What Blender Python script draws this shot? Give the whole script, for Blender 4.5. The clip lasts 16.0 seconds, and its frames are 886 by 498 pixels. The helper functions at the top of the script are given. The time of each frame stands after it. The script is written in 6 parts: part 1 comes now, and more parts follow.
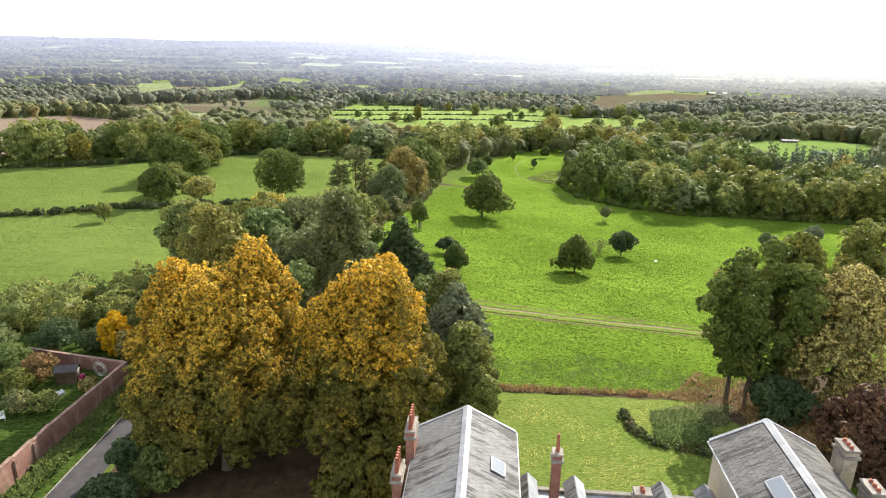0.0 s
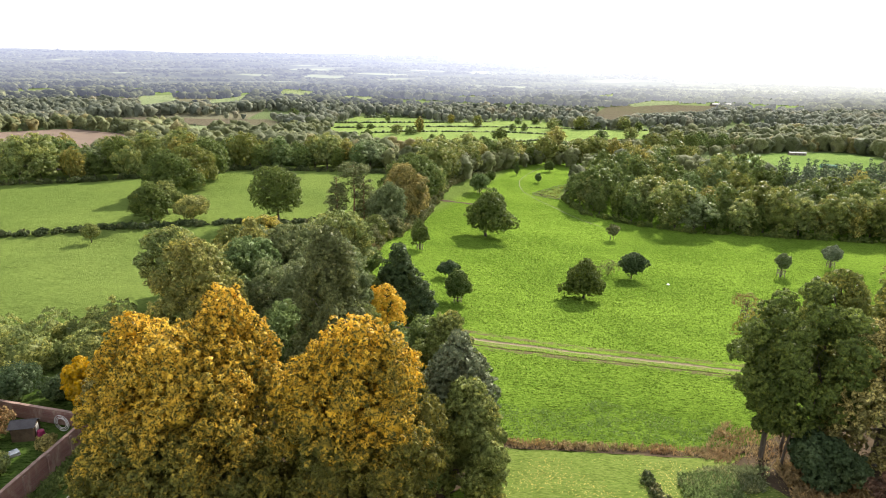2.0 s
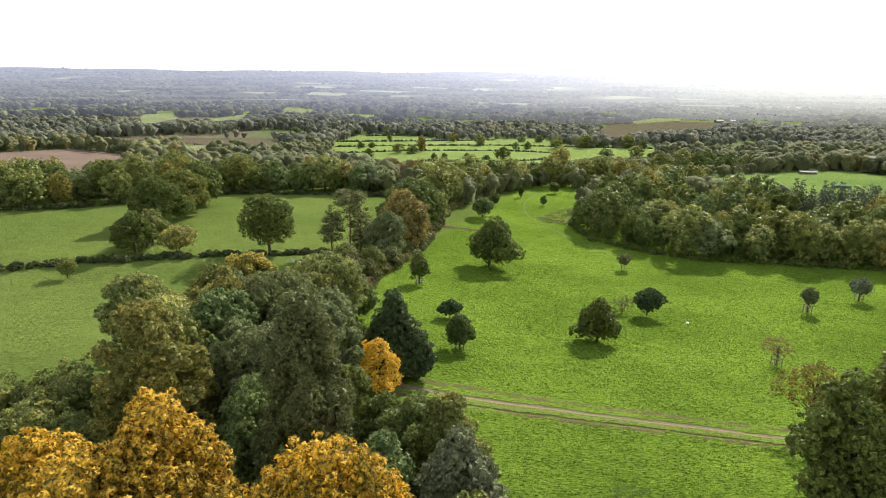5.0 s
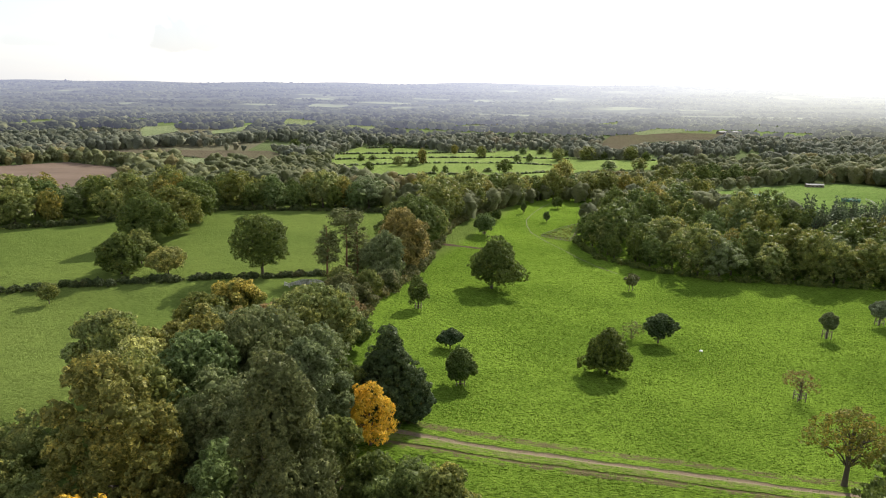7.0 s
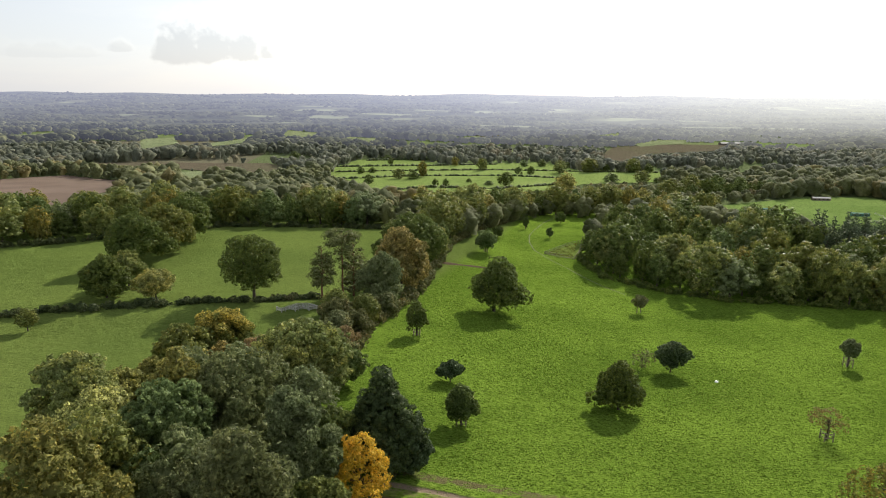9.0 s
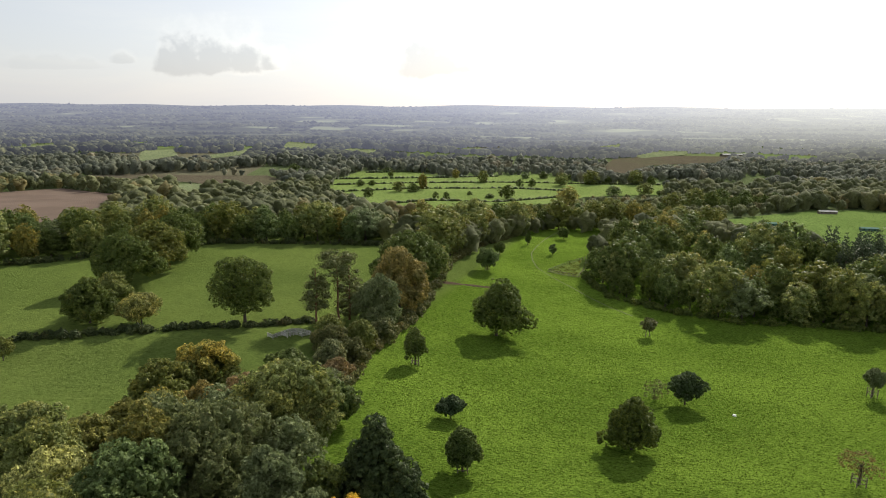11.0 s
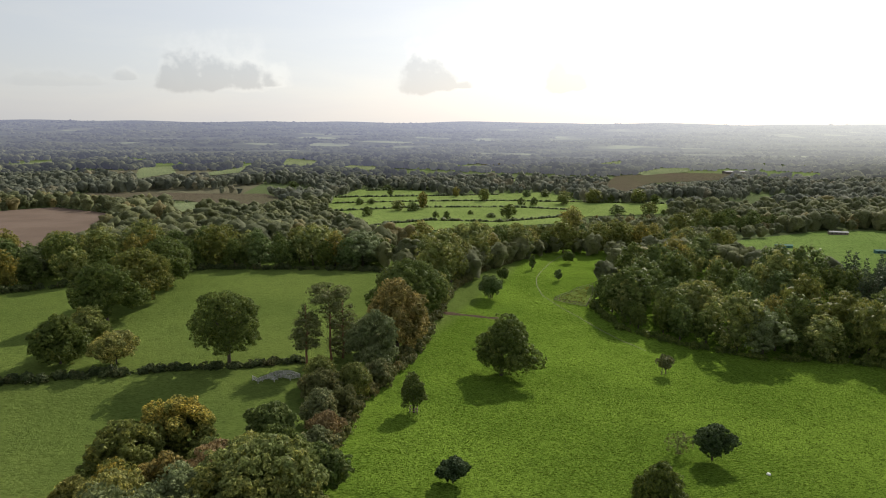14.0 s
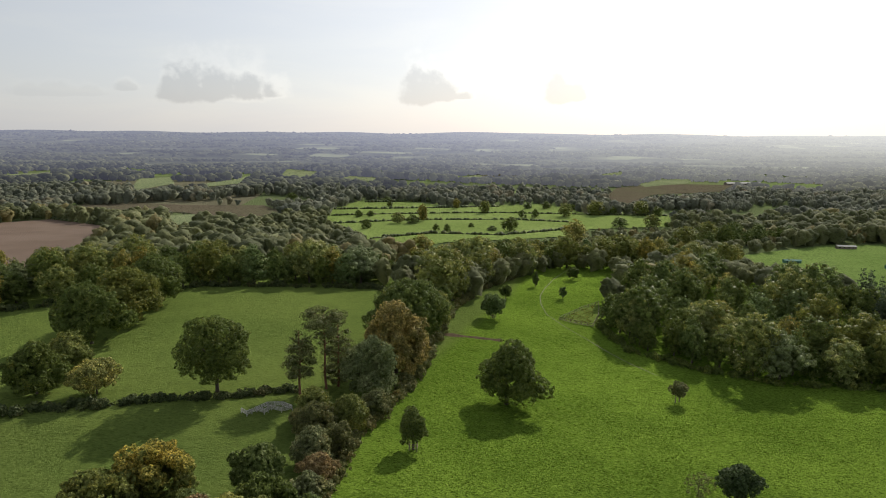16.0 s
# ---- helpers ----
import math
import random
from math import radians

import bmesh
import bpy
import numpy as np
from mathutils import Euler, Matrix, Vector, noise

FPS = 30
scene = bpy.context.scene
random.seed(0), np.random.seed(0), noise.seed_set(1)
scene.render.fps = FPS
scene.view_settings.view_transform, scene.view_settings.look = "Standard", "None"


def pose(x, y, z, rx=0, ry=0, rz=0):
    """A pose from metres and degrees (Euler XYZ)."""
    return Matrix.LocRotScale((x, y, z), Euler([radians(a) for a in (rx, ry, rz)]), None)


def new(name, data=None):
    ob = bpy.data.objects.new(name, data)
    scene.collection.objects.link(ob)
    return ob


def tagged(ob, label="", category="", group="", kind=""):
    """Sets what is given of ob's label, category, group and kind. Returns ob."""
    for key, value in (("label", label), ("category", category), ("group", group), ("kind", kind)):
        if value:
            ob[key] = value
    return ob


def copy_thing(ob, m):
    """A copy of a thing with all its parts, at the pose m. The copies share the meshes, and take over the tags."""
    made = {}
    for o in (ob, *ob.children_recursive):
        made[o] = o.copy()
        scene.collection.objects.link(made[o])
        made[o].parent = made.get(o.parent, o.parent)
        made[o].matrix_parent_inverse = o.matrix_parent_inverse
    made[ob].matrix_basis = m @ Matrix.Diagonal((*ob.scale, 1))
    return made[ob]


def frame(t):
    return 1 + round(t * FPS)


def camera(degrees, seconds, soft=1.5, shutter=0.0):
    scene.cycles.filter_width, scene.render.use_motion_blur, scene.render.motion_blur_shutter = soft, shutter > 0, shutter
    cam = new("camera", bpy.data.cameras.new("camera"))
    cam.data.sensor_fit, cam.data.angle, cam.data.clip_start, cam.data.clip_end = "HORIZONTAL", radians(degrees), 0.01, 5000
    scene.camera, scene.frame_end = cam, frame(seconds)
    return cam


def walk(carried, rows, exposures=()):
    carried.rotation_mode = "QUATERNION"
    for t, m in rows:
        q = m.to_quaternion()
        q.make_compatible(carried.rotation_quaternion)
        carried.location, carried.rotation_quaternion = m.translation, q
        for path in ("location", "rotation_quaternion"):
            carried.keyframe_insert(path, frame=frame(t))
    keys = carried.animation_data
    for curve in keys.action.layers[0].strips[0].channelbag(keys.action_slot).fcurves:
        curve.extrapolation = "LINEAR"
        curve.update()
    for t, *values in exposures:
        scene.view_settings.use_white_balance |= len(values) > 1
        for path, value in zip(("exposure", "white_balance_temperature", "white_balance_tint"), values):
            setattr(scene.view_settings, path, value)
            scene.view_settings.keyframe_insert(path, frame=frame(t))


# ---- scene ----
# ---- camera and flight ----
cam = camera(69.98, 16.0, soft=1.0)
PATH = [
    (0, 0.00, 0.00, 40.00, 71.791, -0.954, 0.314),
    (1, 0.08, 4.51, 40.34, 72.254, -0.877, 0.421),
    (2, 0.19, 8.97, 40.71, 72.720, -0.802, 0.516),
    (3, 0.32, 13.37, 41.12, 73.189, -0.729, 0.600),
    (4, 0.45, 17.73, 41.56, 73.660, -0.658, 0.674),
    (5, 0.58, 22.06, 42.03, 74.132, -0.592, 0.737),
    (6, 0.71, 26.36, 42.52, 74.605, -0.530, 0.792),
    (7, 0.83, 30.66, 43.03, 75.078, -0.474, 0.838),
    (8, 0.92, 34.95, 43.55, 75.552, -0.425, 0.876),
    (9, 0.99, 39.25, 44.08, 76.025, -0.383, 0.906),
    (10, 1.01, 43.57, 44.63, 76.497, -0.349, 0.929),
    (11, 1.00, 47.91, 45.18, 76.967, -0.325, 0.946),
    (12, 0.93, 52.30, 45.73, 77.435, -0.310, 0.957),
    (13, 0.80, 56.73, 46.27, 77.901, -0.307, 0.963),
    (14, 0.61, 61.21, 46.81, 78.363, -0.316, 0.963),
    (15, 0.34, 65.77, 47.34, 78.822, -0.337, 0.959),
    (16, -0.01, 70.40, 47.86, 79.277, -0.372, 0.950),
]
walk(cam, [(t, pose(*p)) for t, *p in PATH], exposures=[(0, 1.32), (2, 1.27), (4, 1.0), (7, 0.58), (10, 0.25), (13, 0.0), (16, -0.1)])

# ---- sky and sun ----
SUN_AZ, SUN_EL = radians(24.0), radians(29.0)
SUN_DIR = Vector((math.sin(SUN_AZ) * math.cos(SUN_EL), math.cos(SUN_AZ) * math.cos(SUN_EL), math.sin(SUN_EL)))
sun_data = bpy.data.lights.new("sun", "SUN")
sun_data.energy, sun_data.angle, sun_data.color = 5.0, radians(0.7), (1.0, 0.93, 0.80)
sun = new("sun", sun_data)
sun.rotation_euler = SUN_DIR.to_track_quat("Z", "Y").to_euler()


class Nodes:
    """Short hand for building a node tree."""

    def __init__(self, tree):
        self.tree = tree
        self.tree.nodes.clear()

    def add(self, kind, **values):
        node = self.tree.nodes.new(kind)
        if "operation" in values:
            node.operation = values["operation"]
        if "use_clamp" in values:
            node.use_clamp = values["use_clamp"]
        if "interpolation_type" in values:
            node.interpolation_type = values["interpolation_type"]
        if "data_type" in values:
            node.data_type, node.blend_type = values["data_type"], values["blend_type"]
        if "wave_type" in values:
            node.wave_type, node.bands_direction = values["wave_type"], values["bands_direction"]
        if "attribute_name" in values:
            node.attribute_name = values["attribute_name"]
        if "sky_type" in values:
            node.sky_type, node.sun_disc, node.altitude = values["sky_type"], values["sun_disc"], values["altitude"]
            node.sun_elevation, node.sun_rotation = values["sun_elevation"], values["sun_rotation"]
            node.air_density, node.dust_density, node.ozone_density = values["air_density"], values["dust_density"], values["ozone_density"]
        return node

    def link(self, a, b):
        self.tree.links.new(a, b)

    def put(self, socket, value):
        if isinstance(value, bpy.types.NodeSocket):
            self.link(value, socket)
        else:
            socket.default_value = value

    def math(self, op, a, b=0.0, c=0.0, clamp=False):
        n = self.add("ShaderNodeMath", operation=op, use_clamp=clamp)
        for k, v in enumerate((a, b, c)):
            self.put(n.inputs[k], v)
        return n.outputs[0]

    def step(self, v, a, b, lo=0.0, hi=1.0):
        n = self.add("ShaderNodeMapRange", interpolation_type="SMOOTHSTEP")
        for k, w in zip((0, 1, 2, 3, 4), (v, a, b, lo, hi)):
            self.put(n.inputs[k], w)
        return n.outputs[0]

    def mix(self, fac, a, b, blend="MIX"):
        n = self.add("ShaderNodeMix", data_type="RGBA", blend_type=blend)
        self.put(n.inputs[0], fac)
        for k, v in ((6, a), (7, b)):
            self.put(n.inputs[k], (*v, 1.0) if isinstance(v, tuple) and len(v) == 3 else v)
        return n.outputs[2]

    def noise(self, vector, scale, detail=4.0, rough=0.6, distortion=0.0):
        n = self.add("ShaderNodeTexNoise")
        self.link(vector, n.inputs["Vector"])
        n.inputs["Scale"].default_value, n.inputs["Detail"].default_value = scale, detail
        n.inputs["Roughness"].default_value, n.inputs["Distortion"].default_value = rough, distortion
        return n.outputs["Fac"]

    def scaled(self, vector, sx, sy, sz):
        n = self.add("ShaderNodeVectorMath", operation="MULTIPLY")
        self.link(vector, n.inputs[0])
        n.inputs[1].default_value = (sx, sy, sz)
        return n.outputs[0]


def make_world():
    world = bpy.data.worlds.new("sky")
    scene.world = world
    world.use_nodes = True
    n = Nodes(world.node_tree)
    sky = n.add("ShaderNodeTexSky", sky_type="NISHITA", sun_disc=False, sun_elevation=SUN_EL, sun_rotation=SUN_AZ,
                air_density=1.0, dust_density=1.2, ozone_density=1.0, altitude=50.0)
    way = n.add("ShaderNodeTexCoord").outputs["Generated"]
    xyz = n.add("ShaderNodeSeparateXYZ")
    n.link(way, xyz.inputs[0])
    x, y, z = xyz.outputs
    toward = n.add("ShaderNodeVectorMath", operation="DOT_PRODUCT")
    n.link(way, toward.inputs[0])
    toward.inputs[1].default_value = SUN_DIR
    facing = n.math("MULTIPLY_ADD", toward.outputs["Value"], 0.5, 0.5)
    # thin bright veil of high cloud, strongest low down and towards the sun
    low = n.step(z, 0.0, 0.7, 1.0, 0.62)
    # extra brightness on the unseen side away from the sun fills the shade
    bright = n.math("MULTIPLY", low, n.math("MULTIPLY_ADD", n.math("POWER", facing, 6.0), 0.60, n.step(facing, 0.62, 0.30, 0.455, 0.95)))
    ahead = n.math("MAXIMUM", y, 0.05)
    u, v = n.math("DIVIDE", x, ahead), n.math("DIVIDE", z, ahead)
    puff = n.noise(way, 38.0, 5.0, 0.55)
    billow = n.noise(n.scaled(way, 1.0, 1.0, 1.1), 52.0, 3.0, 0.5)
    wisp = n.noise(n.scaled(way, 1.0, 1.0, 5.0), 4.0, 6.0, 0.6, 0.4)
    veil = n.mix(n.step(wisp, 0.35, 0.7), (0.91, 0.935, 0.99), (0.97, 0.98, 1.0))
    shade, rim = None, None
    # cumulus: domes over a flat base, and how thick each cloud is
    clouds = ((1.0, ((-0.410, 0.049, 0.044, 0.068), (-0.370, 0.049, 0.050, 0.060), (-0.318, 0.049, 0.042, 0.056), (-0.283, 0.049, 0.030, 0.030), (-0.440, 0.049, 0.022, 0.040))),
              (1.0, ((-0.047, 0.047, 0.034, 0.060), (-0.020, 0.047, 0.034, 0.042), (0.012, 0.047, 0.024, 0.012))),
              (1.0, ((0.164, 0.048, 0.026, 0.046), (0.190, 0.048, 0.022, 0.030))),
              (0.55, ((-0.506, 0.058, 0.022, 0.016),)), (0.2, ((0.385, 0.057, 0.042, 0.022),)), (0.2, ((0.255, 0.052, 0.014, 0.020),)), (0.22, ((-0.61, 0.050, 0.09, 0.02),)))
    for depth, domes in clouds:
        near, high = None, None
        for cu, cv, ru, rv in domes:
            du = n.math("DIVIDE", n.math("SUBTRACT", u, cu), ru)
            dv = n.math("DIVIDE", n.math("SUBTRACT", v, cv), rv)
            under = n.math("MULTIPLY", n.math("LESS_THAN", dv, 0.0), 4.5)
            dv2 = n.math("MULTIPLY", dv, n.math("ADD", under, 1.0))
            r = n.math("SQRT", n.math("ADD", n.math("MULTIPLY", du, du), n.math("MULTIPLY", dv2, dv2)))
            lit = n.math("ADD", dv, n.math("MULTIPLY", du, 0.35))
            near = r if near is None else n.math("MINIMUM", near, r)
            high = lit if high is None else n.math("MAXIMUM", high, n.math("MULTIPLY", lit, n.step(r, 1.3, 0.9)))
        near = n.math("ADD", near, n.math("MULTIPLY_ADD", puff, -1.5, 0.75))
        body = n.math("MULTIPLY", n.step(near, 1.30, 0.66), depth)
        inner = n.math("ADD", n.math("MULTIPLY_ADD", high, 0.50, near), n.math("MULTIPLY_ADD", billow, 0.9, -0.45))
        core = n.math("MULTIPLY", body, n.step(inner, 1.42, 0.78))
        shade = core if shade is None else n.math("MAXIMUM", shade, core)
        crest = n.math("MULTIPLY", body, n.step(high, 0.05, 0.45))
        rim = crest if rim is None else n.math("MAXIMUM", rim, crest)
    front = n.step(y, 0.1, 0.3)
    shade, rim = n.math("MULTIPLY", shade, front), n.math("MULTIPLY", rim, front)
    veil = n.mix(rim, veil, (1.07, 1.07, 1.08))
    veil = n.mix(n.math("MULTIPLY", shade, 0.9), veil, (0.68, 0.695, 0.75))
    back_sky = n.add("ShaderNodeBackground")
    n.link(sky.outputs[0], back_sky.inputs[0])
    back_sky.inputs[1].default_value = 0.028
    back_veil = n.add("ShaderNodeBackground")
    n.link(veil, back_veil.inputs[0])
    n.link(bright, back_veil.inputs[1])
    total = n.add("ShaderNodeAddShader")
    n.link(back_sky.outputs[0], total.inputs[0])
    n.link(back_veil.outputs[0], total.inputs[1])
    out = n.add("ShaderNodeOutputWorld")
    n.link(total.outputs[0], out.inputs[0])


make_world()


# ---- lie of the land ----
LAND_Y = [-300, 0, 40, 73, 105, 140, 160, 196, 245, 296, 344, 450, 555, 640, 860, 1200, 1560, 2500, 3200, 4100, 4950]
LAND_Z = [0, 0, -1, -3, -6.5, -10.8, -13, -16.5, -20, -20.5, -22, -31, -37, -42, -48.5, -50, -62, -74, -62, -25, 22]
_fine_y = np.arange(-400, 5600, 5.0)
_kernel = np.exp(-0.5 * (np.arange(-20, 21) * 5 / 14.0) ** 2)
_fine_z = np.convolve(np.pad(np.interp(_fine_y, LAND_Y, LAND_Z), 20, mode="edge"), _kernel / _kernel.sum(), "valid")


def ground(x, y):
    """Height of the land: falls away from the house, and to the east across the park."""
    across = np.interp(y, [60, 120, 260, 420], [0, 1, 1, 0])
    x, y = np.asarray(x, float), np.asarray(y, float)
    rough = np.sin(x * 0.31 + 1.7 * np.sin(y * 0.11)) * np.sin(y * 0.27 + np.sin(x * 0.17)) * 0.10 * np.interp(y, [60, 80, 320, 400], [0, 1, 1, 0])
    hollow = np.clip((-x - 34) / 30, 0, 1) * np.clip((200 - y) / 26, 0, 1) * np.clip((y - 108) / 40, 0, 1)
    hollow = 3.2 * hollow * hollow * (3 - 2 * hollow)
    return np.interp(y, _fine_y, _fine_z) - 5.5 * np.tanh(x / 45) * across + rough - hollow


def inside(px, py, poly):
    """Which points lie in a polygon."""
    px, py = np.asarray(px, float), np.asarray(py, float)
    hit = np.zeros(px.shape, bool)
    for (x1, y1), (x2, y2) in zip(poly, poly[1:] + poly[:1]):
        cross = (y1 > py) != (y2 > py)
        hit ^= cross & (px < (x2 - x1) * (py - y1) / ((y2 - y1) or 1e-9) + x1)
    return hit


# ---- materials ----
def material(name):
    m = bpy.data.materials.new(name)
    m.use_nodes = True
    return m, Nodes(m.node_tree)


def finish(n, color, rough=0.8, bump=None, bump_strength=0.5, bump_distance=0.1, metal=0.0, spec=0.3, translucent=None, sheen=0.0):
    """Closes a material with a principled surface, and thin-leaf translucency where asked for."""
    p = n.add("ShaderNodeBsdfPrincipled")
    n.put(p.inputs["Base Color"], (*color, 1.0) if isinstance(color, tuple) else color)
    n.put(p.inputs["Roughness"], rough)
    p.inputs["Metallic"].default_value = metal
    p.inputs["Specular IOR Level"].default_value = spec
    p.inputs["Sheen Weight"].default_value = sheen
    if bump is not None:
        b = n.add("ShaderNodeBump")
        b.inputs["Strength"].default_value, b.inputs["Distance"].default_value = bump_strength, bump_distance
        n.link(bump, b.inputs["Height"])
        n.link(b.outputs[0], p.inputs["Normal"])
    shader = p.outputs[0]
    if translucent is not None:
        t = n.add("ShaderNodeBsdfTranslucent")
        n.put(t.inputs["Color"], color)
        mixed = n.add("ShaderNodeMixShader")
        mixed.inputs[0].default_value = translucent
        n.link(shader, mixed.inputs[1])
        n.link(t.outputs[0], mixed.inputs[2])
        shader = mixed.outputs[0]
    out = n.add("ShaderNodeOutputMaterial")
    n.link(shader, out.inputs[0])


def place_of(n):
    return n.add("ShaderNodeNewGeometry").outputs["Position"]


def leaf_material(name, dark, light, autumn=None, autumn_share=0.0, lobes=0.28, translucent=0.42, vary=0.36, height_turn=0.0, own_spread=1.0, gloss=0.08, sat=1.06):
    """Foliage: clump to clump drift of colour, leaf to leaf spread, some turning leaves."""
    m, n = material(name)
    at = n.add("ShaderNodeTexCoord").outputs["Object"]
    island = n.add("ShaderNodeNewGeometry").outputs["Random Per Island"]
    own = n.add("ShaderNodeObjectInfo").outputs["Random"]
    drift = n.noise(at, lobes, 3.0, 0.6)
    color = n.mix(n.step(drift, 0.35, 0.68), dark, light)
    if autumn:
        where = n.noise(at, lobes * 0.8, 2.0, 0.5)
        spray = n.noise(at, 1.1, 2.0, 0.5)
        amount = n.math("ADD", n.math("ADD", n.math("MULTIPLY", island, 0.14), where), n.math("MULTIPLY_ADD", spray, 0.4, -0.2))
        edge = 1.11 - autumn_share
        amount = n.math("ADD", amount, n.math("MULTIPLY_ADD", own, 0.12, -0.06))
        if height_turn:
            # crown turns from the top down; the dark foot also paints the limes' shade
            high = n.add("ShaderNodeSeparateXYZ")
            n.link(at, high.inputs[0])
            amount = n.math("ADD", amount, n.math("MULTIPLY_ADD", high.outputs[2], height_turn, -height_turn * 12.0))
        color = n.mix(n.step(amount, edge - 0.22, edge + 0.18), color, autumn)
    hsv = n.add("ShaderNodeHueSaturation")
    n.put(hsv.inputs["Hue"], n.math("MULTIPLY_ADD", own, 0.036 * own_spread, 0.5 - 0.018 * own_spread))
    n.put(hsv.inputs["Value"], n.math("ADD", n.math("MULTIPLY_ADD", island, 2 * vary, 1.26 - vary), n.math("MULTIPLY_ADD", own, 0.5 * own_spread, -0.25 * own_spread)))
    n.put(hsv.inputs["Saturation"], n.math("MULTIPLY_ADD", own, -0.2 * own_spread, sat))
    n.link(color, hsv.inputs["Color"])
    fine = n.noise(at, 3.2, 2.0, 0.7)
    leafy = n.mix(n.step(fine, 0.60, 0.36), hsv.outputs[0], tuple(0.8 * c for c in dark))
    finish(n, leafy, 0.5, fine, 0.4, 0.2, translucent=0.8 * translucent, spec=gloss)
    return m


def grass_color(n, at, dark, light, straw, scale=1.0, rough=1.0):
    broad = n.noise(at, 0.022 * scale, 4.0, 0.6)
    patch = n.noise(n.scaled(at, 0.75, 1.5, 1.0), 0.30 * scale, 5.0, 0.72)
    blade = n.noise(n.scaled(at, 0.6, 1.9, 1.0), 2.1 * scale, 5.0, 0.78)
    color = n.mix(n.step(broad, 0.36, 0.64), dark, light)
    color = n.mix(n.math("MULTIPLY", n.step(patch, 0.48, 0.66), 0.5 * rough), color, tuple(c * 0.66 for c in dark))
    color = n.mix(n.math("MULTIPLY", n.step(blade, 0.52, 0.62), 0.7 * rough), color, straw)
    # dark dashes paint the shadows of tussocks into the grass colour
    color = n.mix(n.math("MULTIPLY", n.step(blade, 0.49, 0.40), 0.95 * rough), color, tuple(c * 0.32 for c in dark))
    height = n.math("ADD", n.math("MULTIPLY", patch, 1.4), blade)
    return color, height


def grass_material(name, dark, light, straw, scale=1.0, bump=0.55, depth=0.35, rough=1.0):
    m, n = material(name)
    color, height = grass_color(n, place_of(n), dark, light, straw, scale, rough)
    finish(n, color, 0.85, height, bump, depth, spec=0.0)
    return m


MEADOW = ((0.094, 0.162, 0.019), (0.150, 0.242, 0.030), (0.205, 0.275, 0.052))
# garden grass coloured dark in place of shade from trees out of view
SHADED_GARDEN_GRASS = grass_material("garden_grass", (0.040, 0.068, 0.014), (0.058, 0.090, 0.020), (0.085, 0.105, 0.032), 1.2, 0.4, 0.2)
LAWN = grass_material("lawn_grass", (0.092, 0.135, 0.026), (0.132, 0.166, 0.040), (0.20, 0.205, 0.075), 1.4, 0.25, 0.15, 0.65)
PASTURE = grass_material("pasture_grass", (0.095, 0.140, 0.030), (0.130, 0.180, 0.040), (0.17, 0.195, 0.065), 0.8, 0.4, 0.3)
BRIGHT = grass_material("lush_grass", (0.165, 0.230, 0.062), (0.205, 0.275, 0.082), (0.235, 0.275, 0.11), 0.4, 0.2, 0.3)
SHEDFIELD = grass_material("short_grass", (0.115, 0.18, 0.045), (0.15, 0.22, 0.06), (0.18, 0.22, 0.085), 0.4, 0.2, 0.3)
# lightened and greyed to put the haze over far fields into the colour
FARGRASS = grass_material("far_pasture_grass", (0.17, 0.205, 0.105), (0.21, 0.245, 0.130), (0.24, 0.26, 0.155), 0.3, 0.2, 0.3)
STUBBLE = grass_material("stubble", (0.120, 0.100, 0.072), (0.115, 0.112, 0.066), (0.13, 0.118, 0.08), 0.3, 0.2, 0.3)


def plough_material():
    m, n = material("ploughed_soil")
    at = place_of(n)
    wave = n.add("ShaderNodeTexWave", wave_type="BANDS", bands_direction="X")
    n.link(n.scaled(at, 0.9, 0.35, 1.0), wave.inputs[0])
    wave.inputs["Scale"].default_value, wave.inputs["Distortion"].default_value = 0.35, 1.5
    color = n.mix(n.step(n.noise(at, 0.02, 4.0), 0.35, 0.65), (0.125, 0.090, 0.068), (0.170, 0.125, 0.098))
    color = n.mix(n.math("MULTIPLY", n.noise(at, 0.6, 4.0), 0.5), color, (0.13, 0.09, 0.065))
    finish(n, color, 0.95, wave.outputs["Fac"], 0.4, 0.4, spec=0.1)
    return m


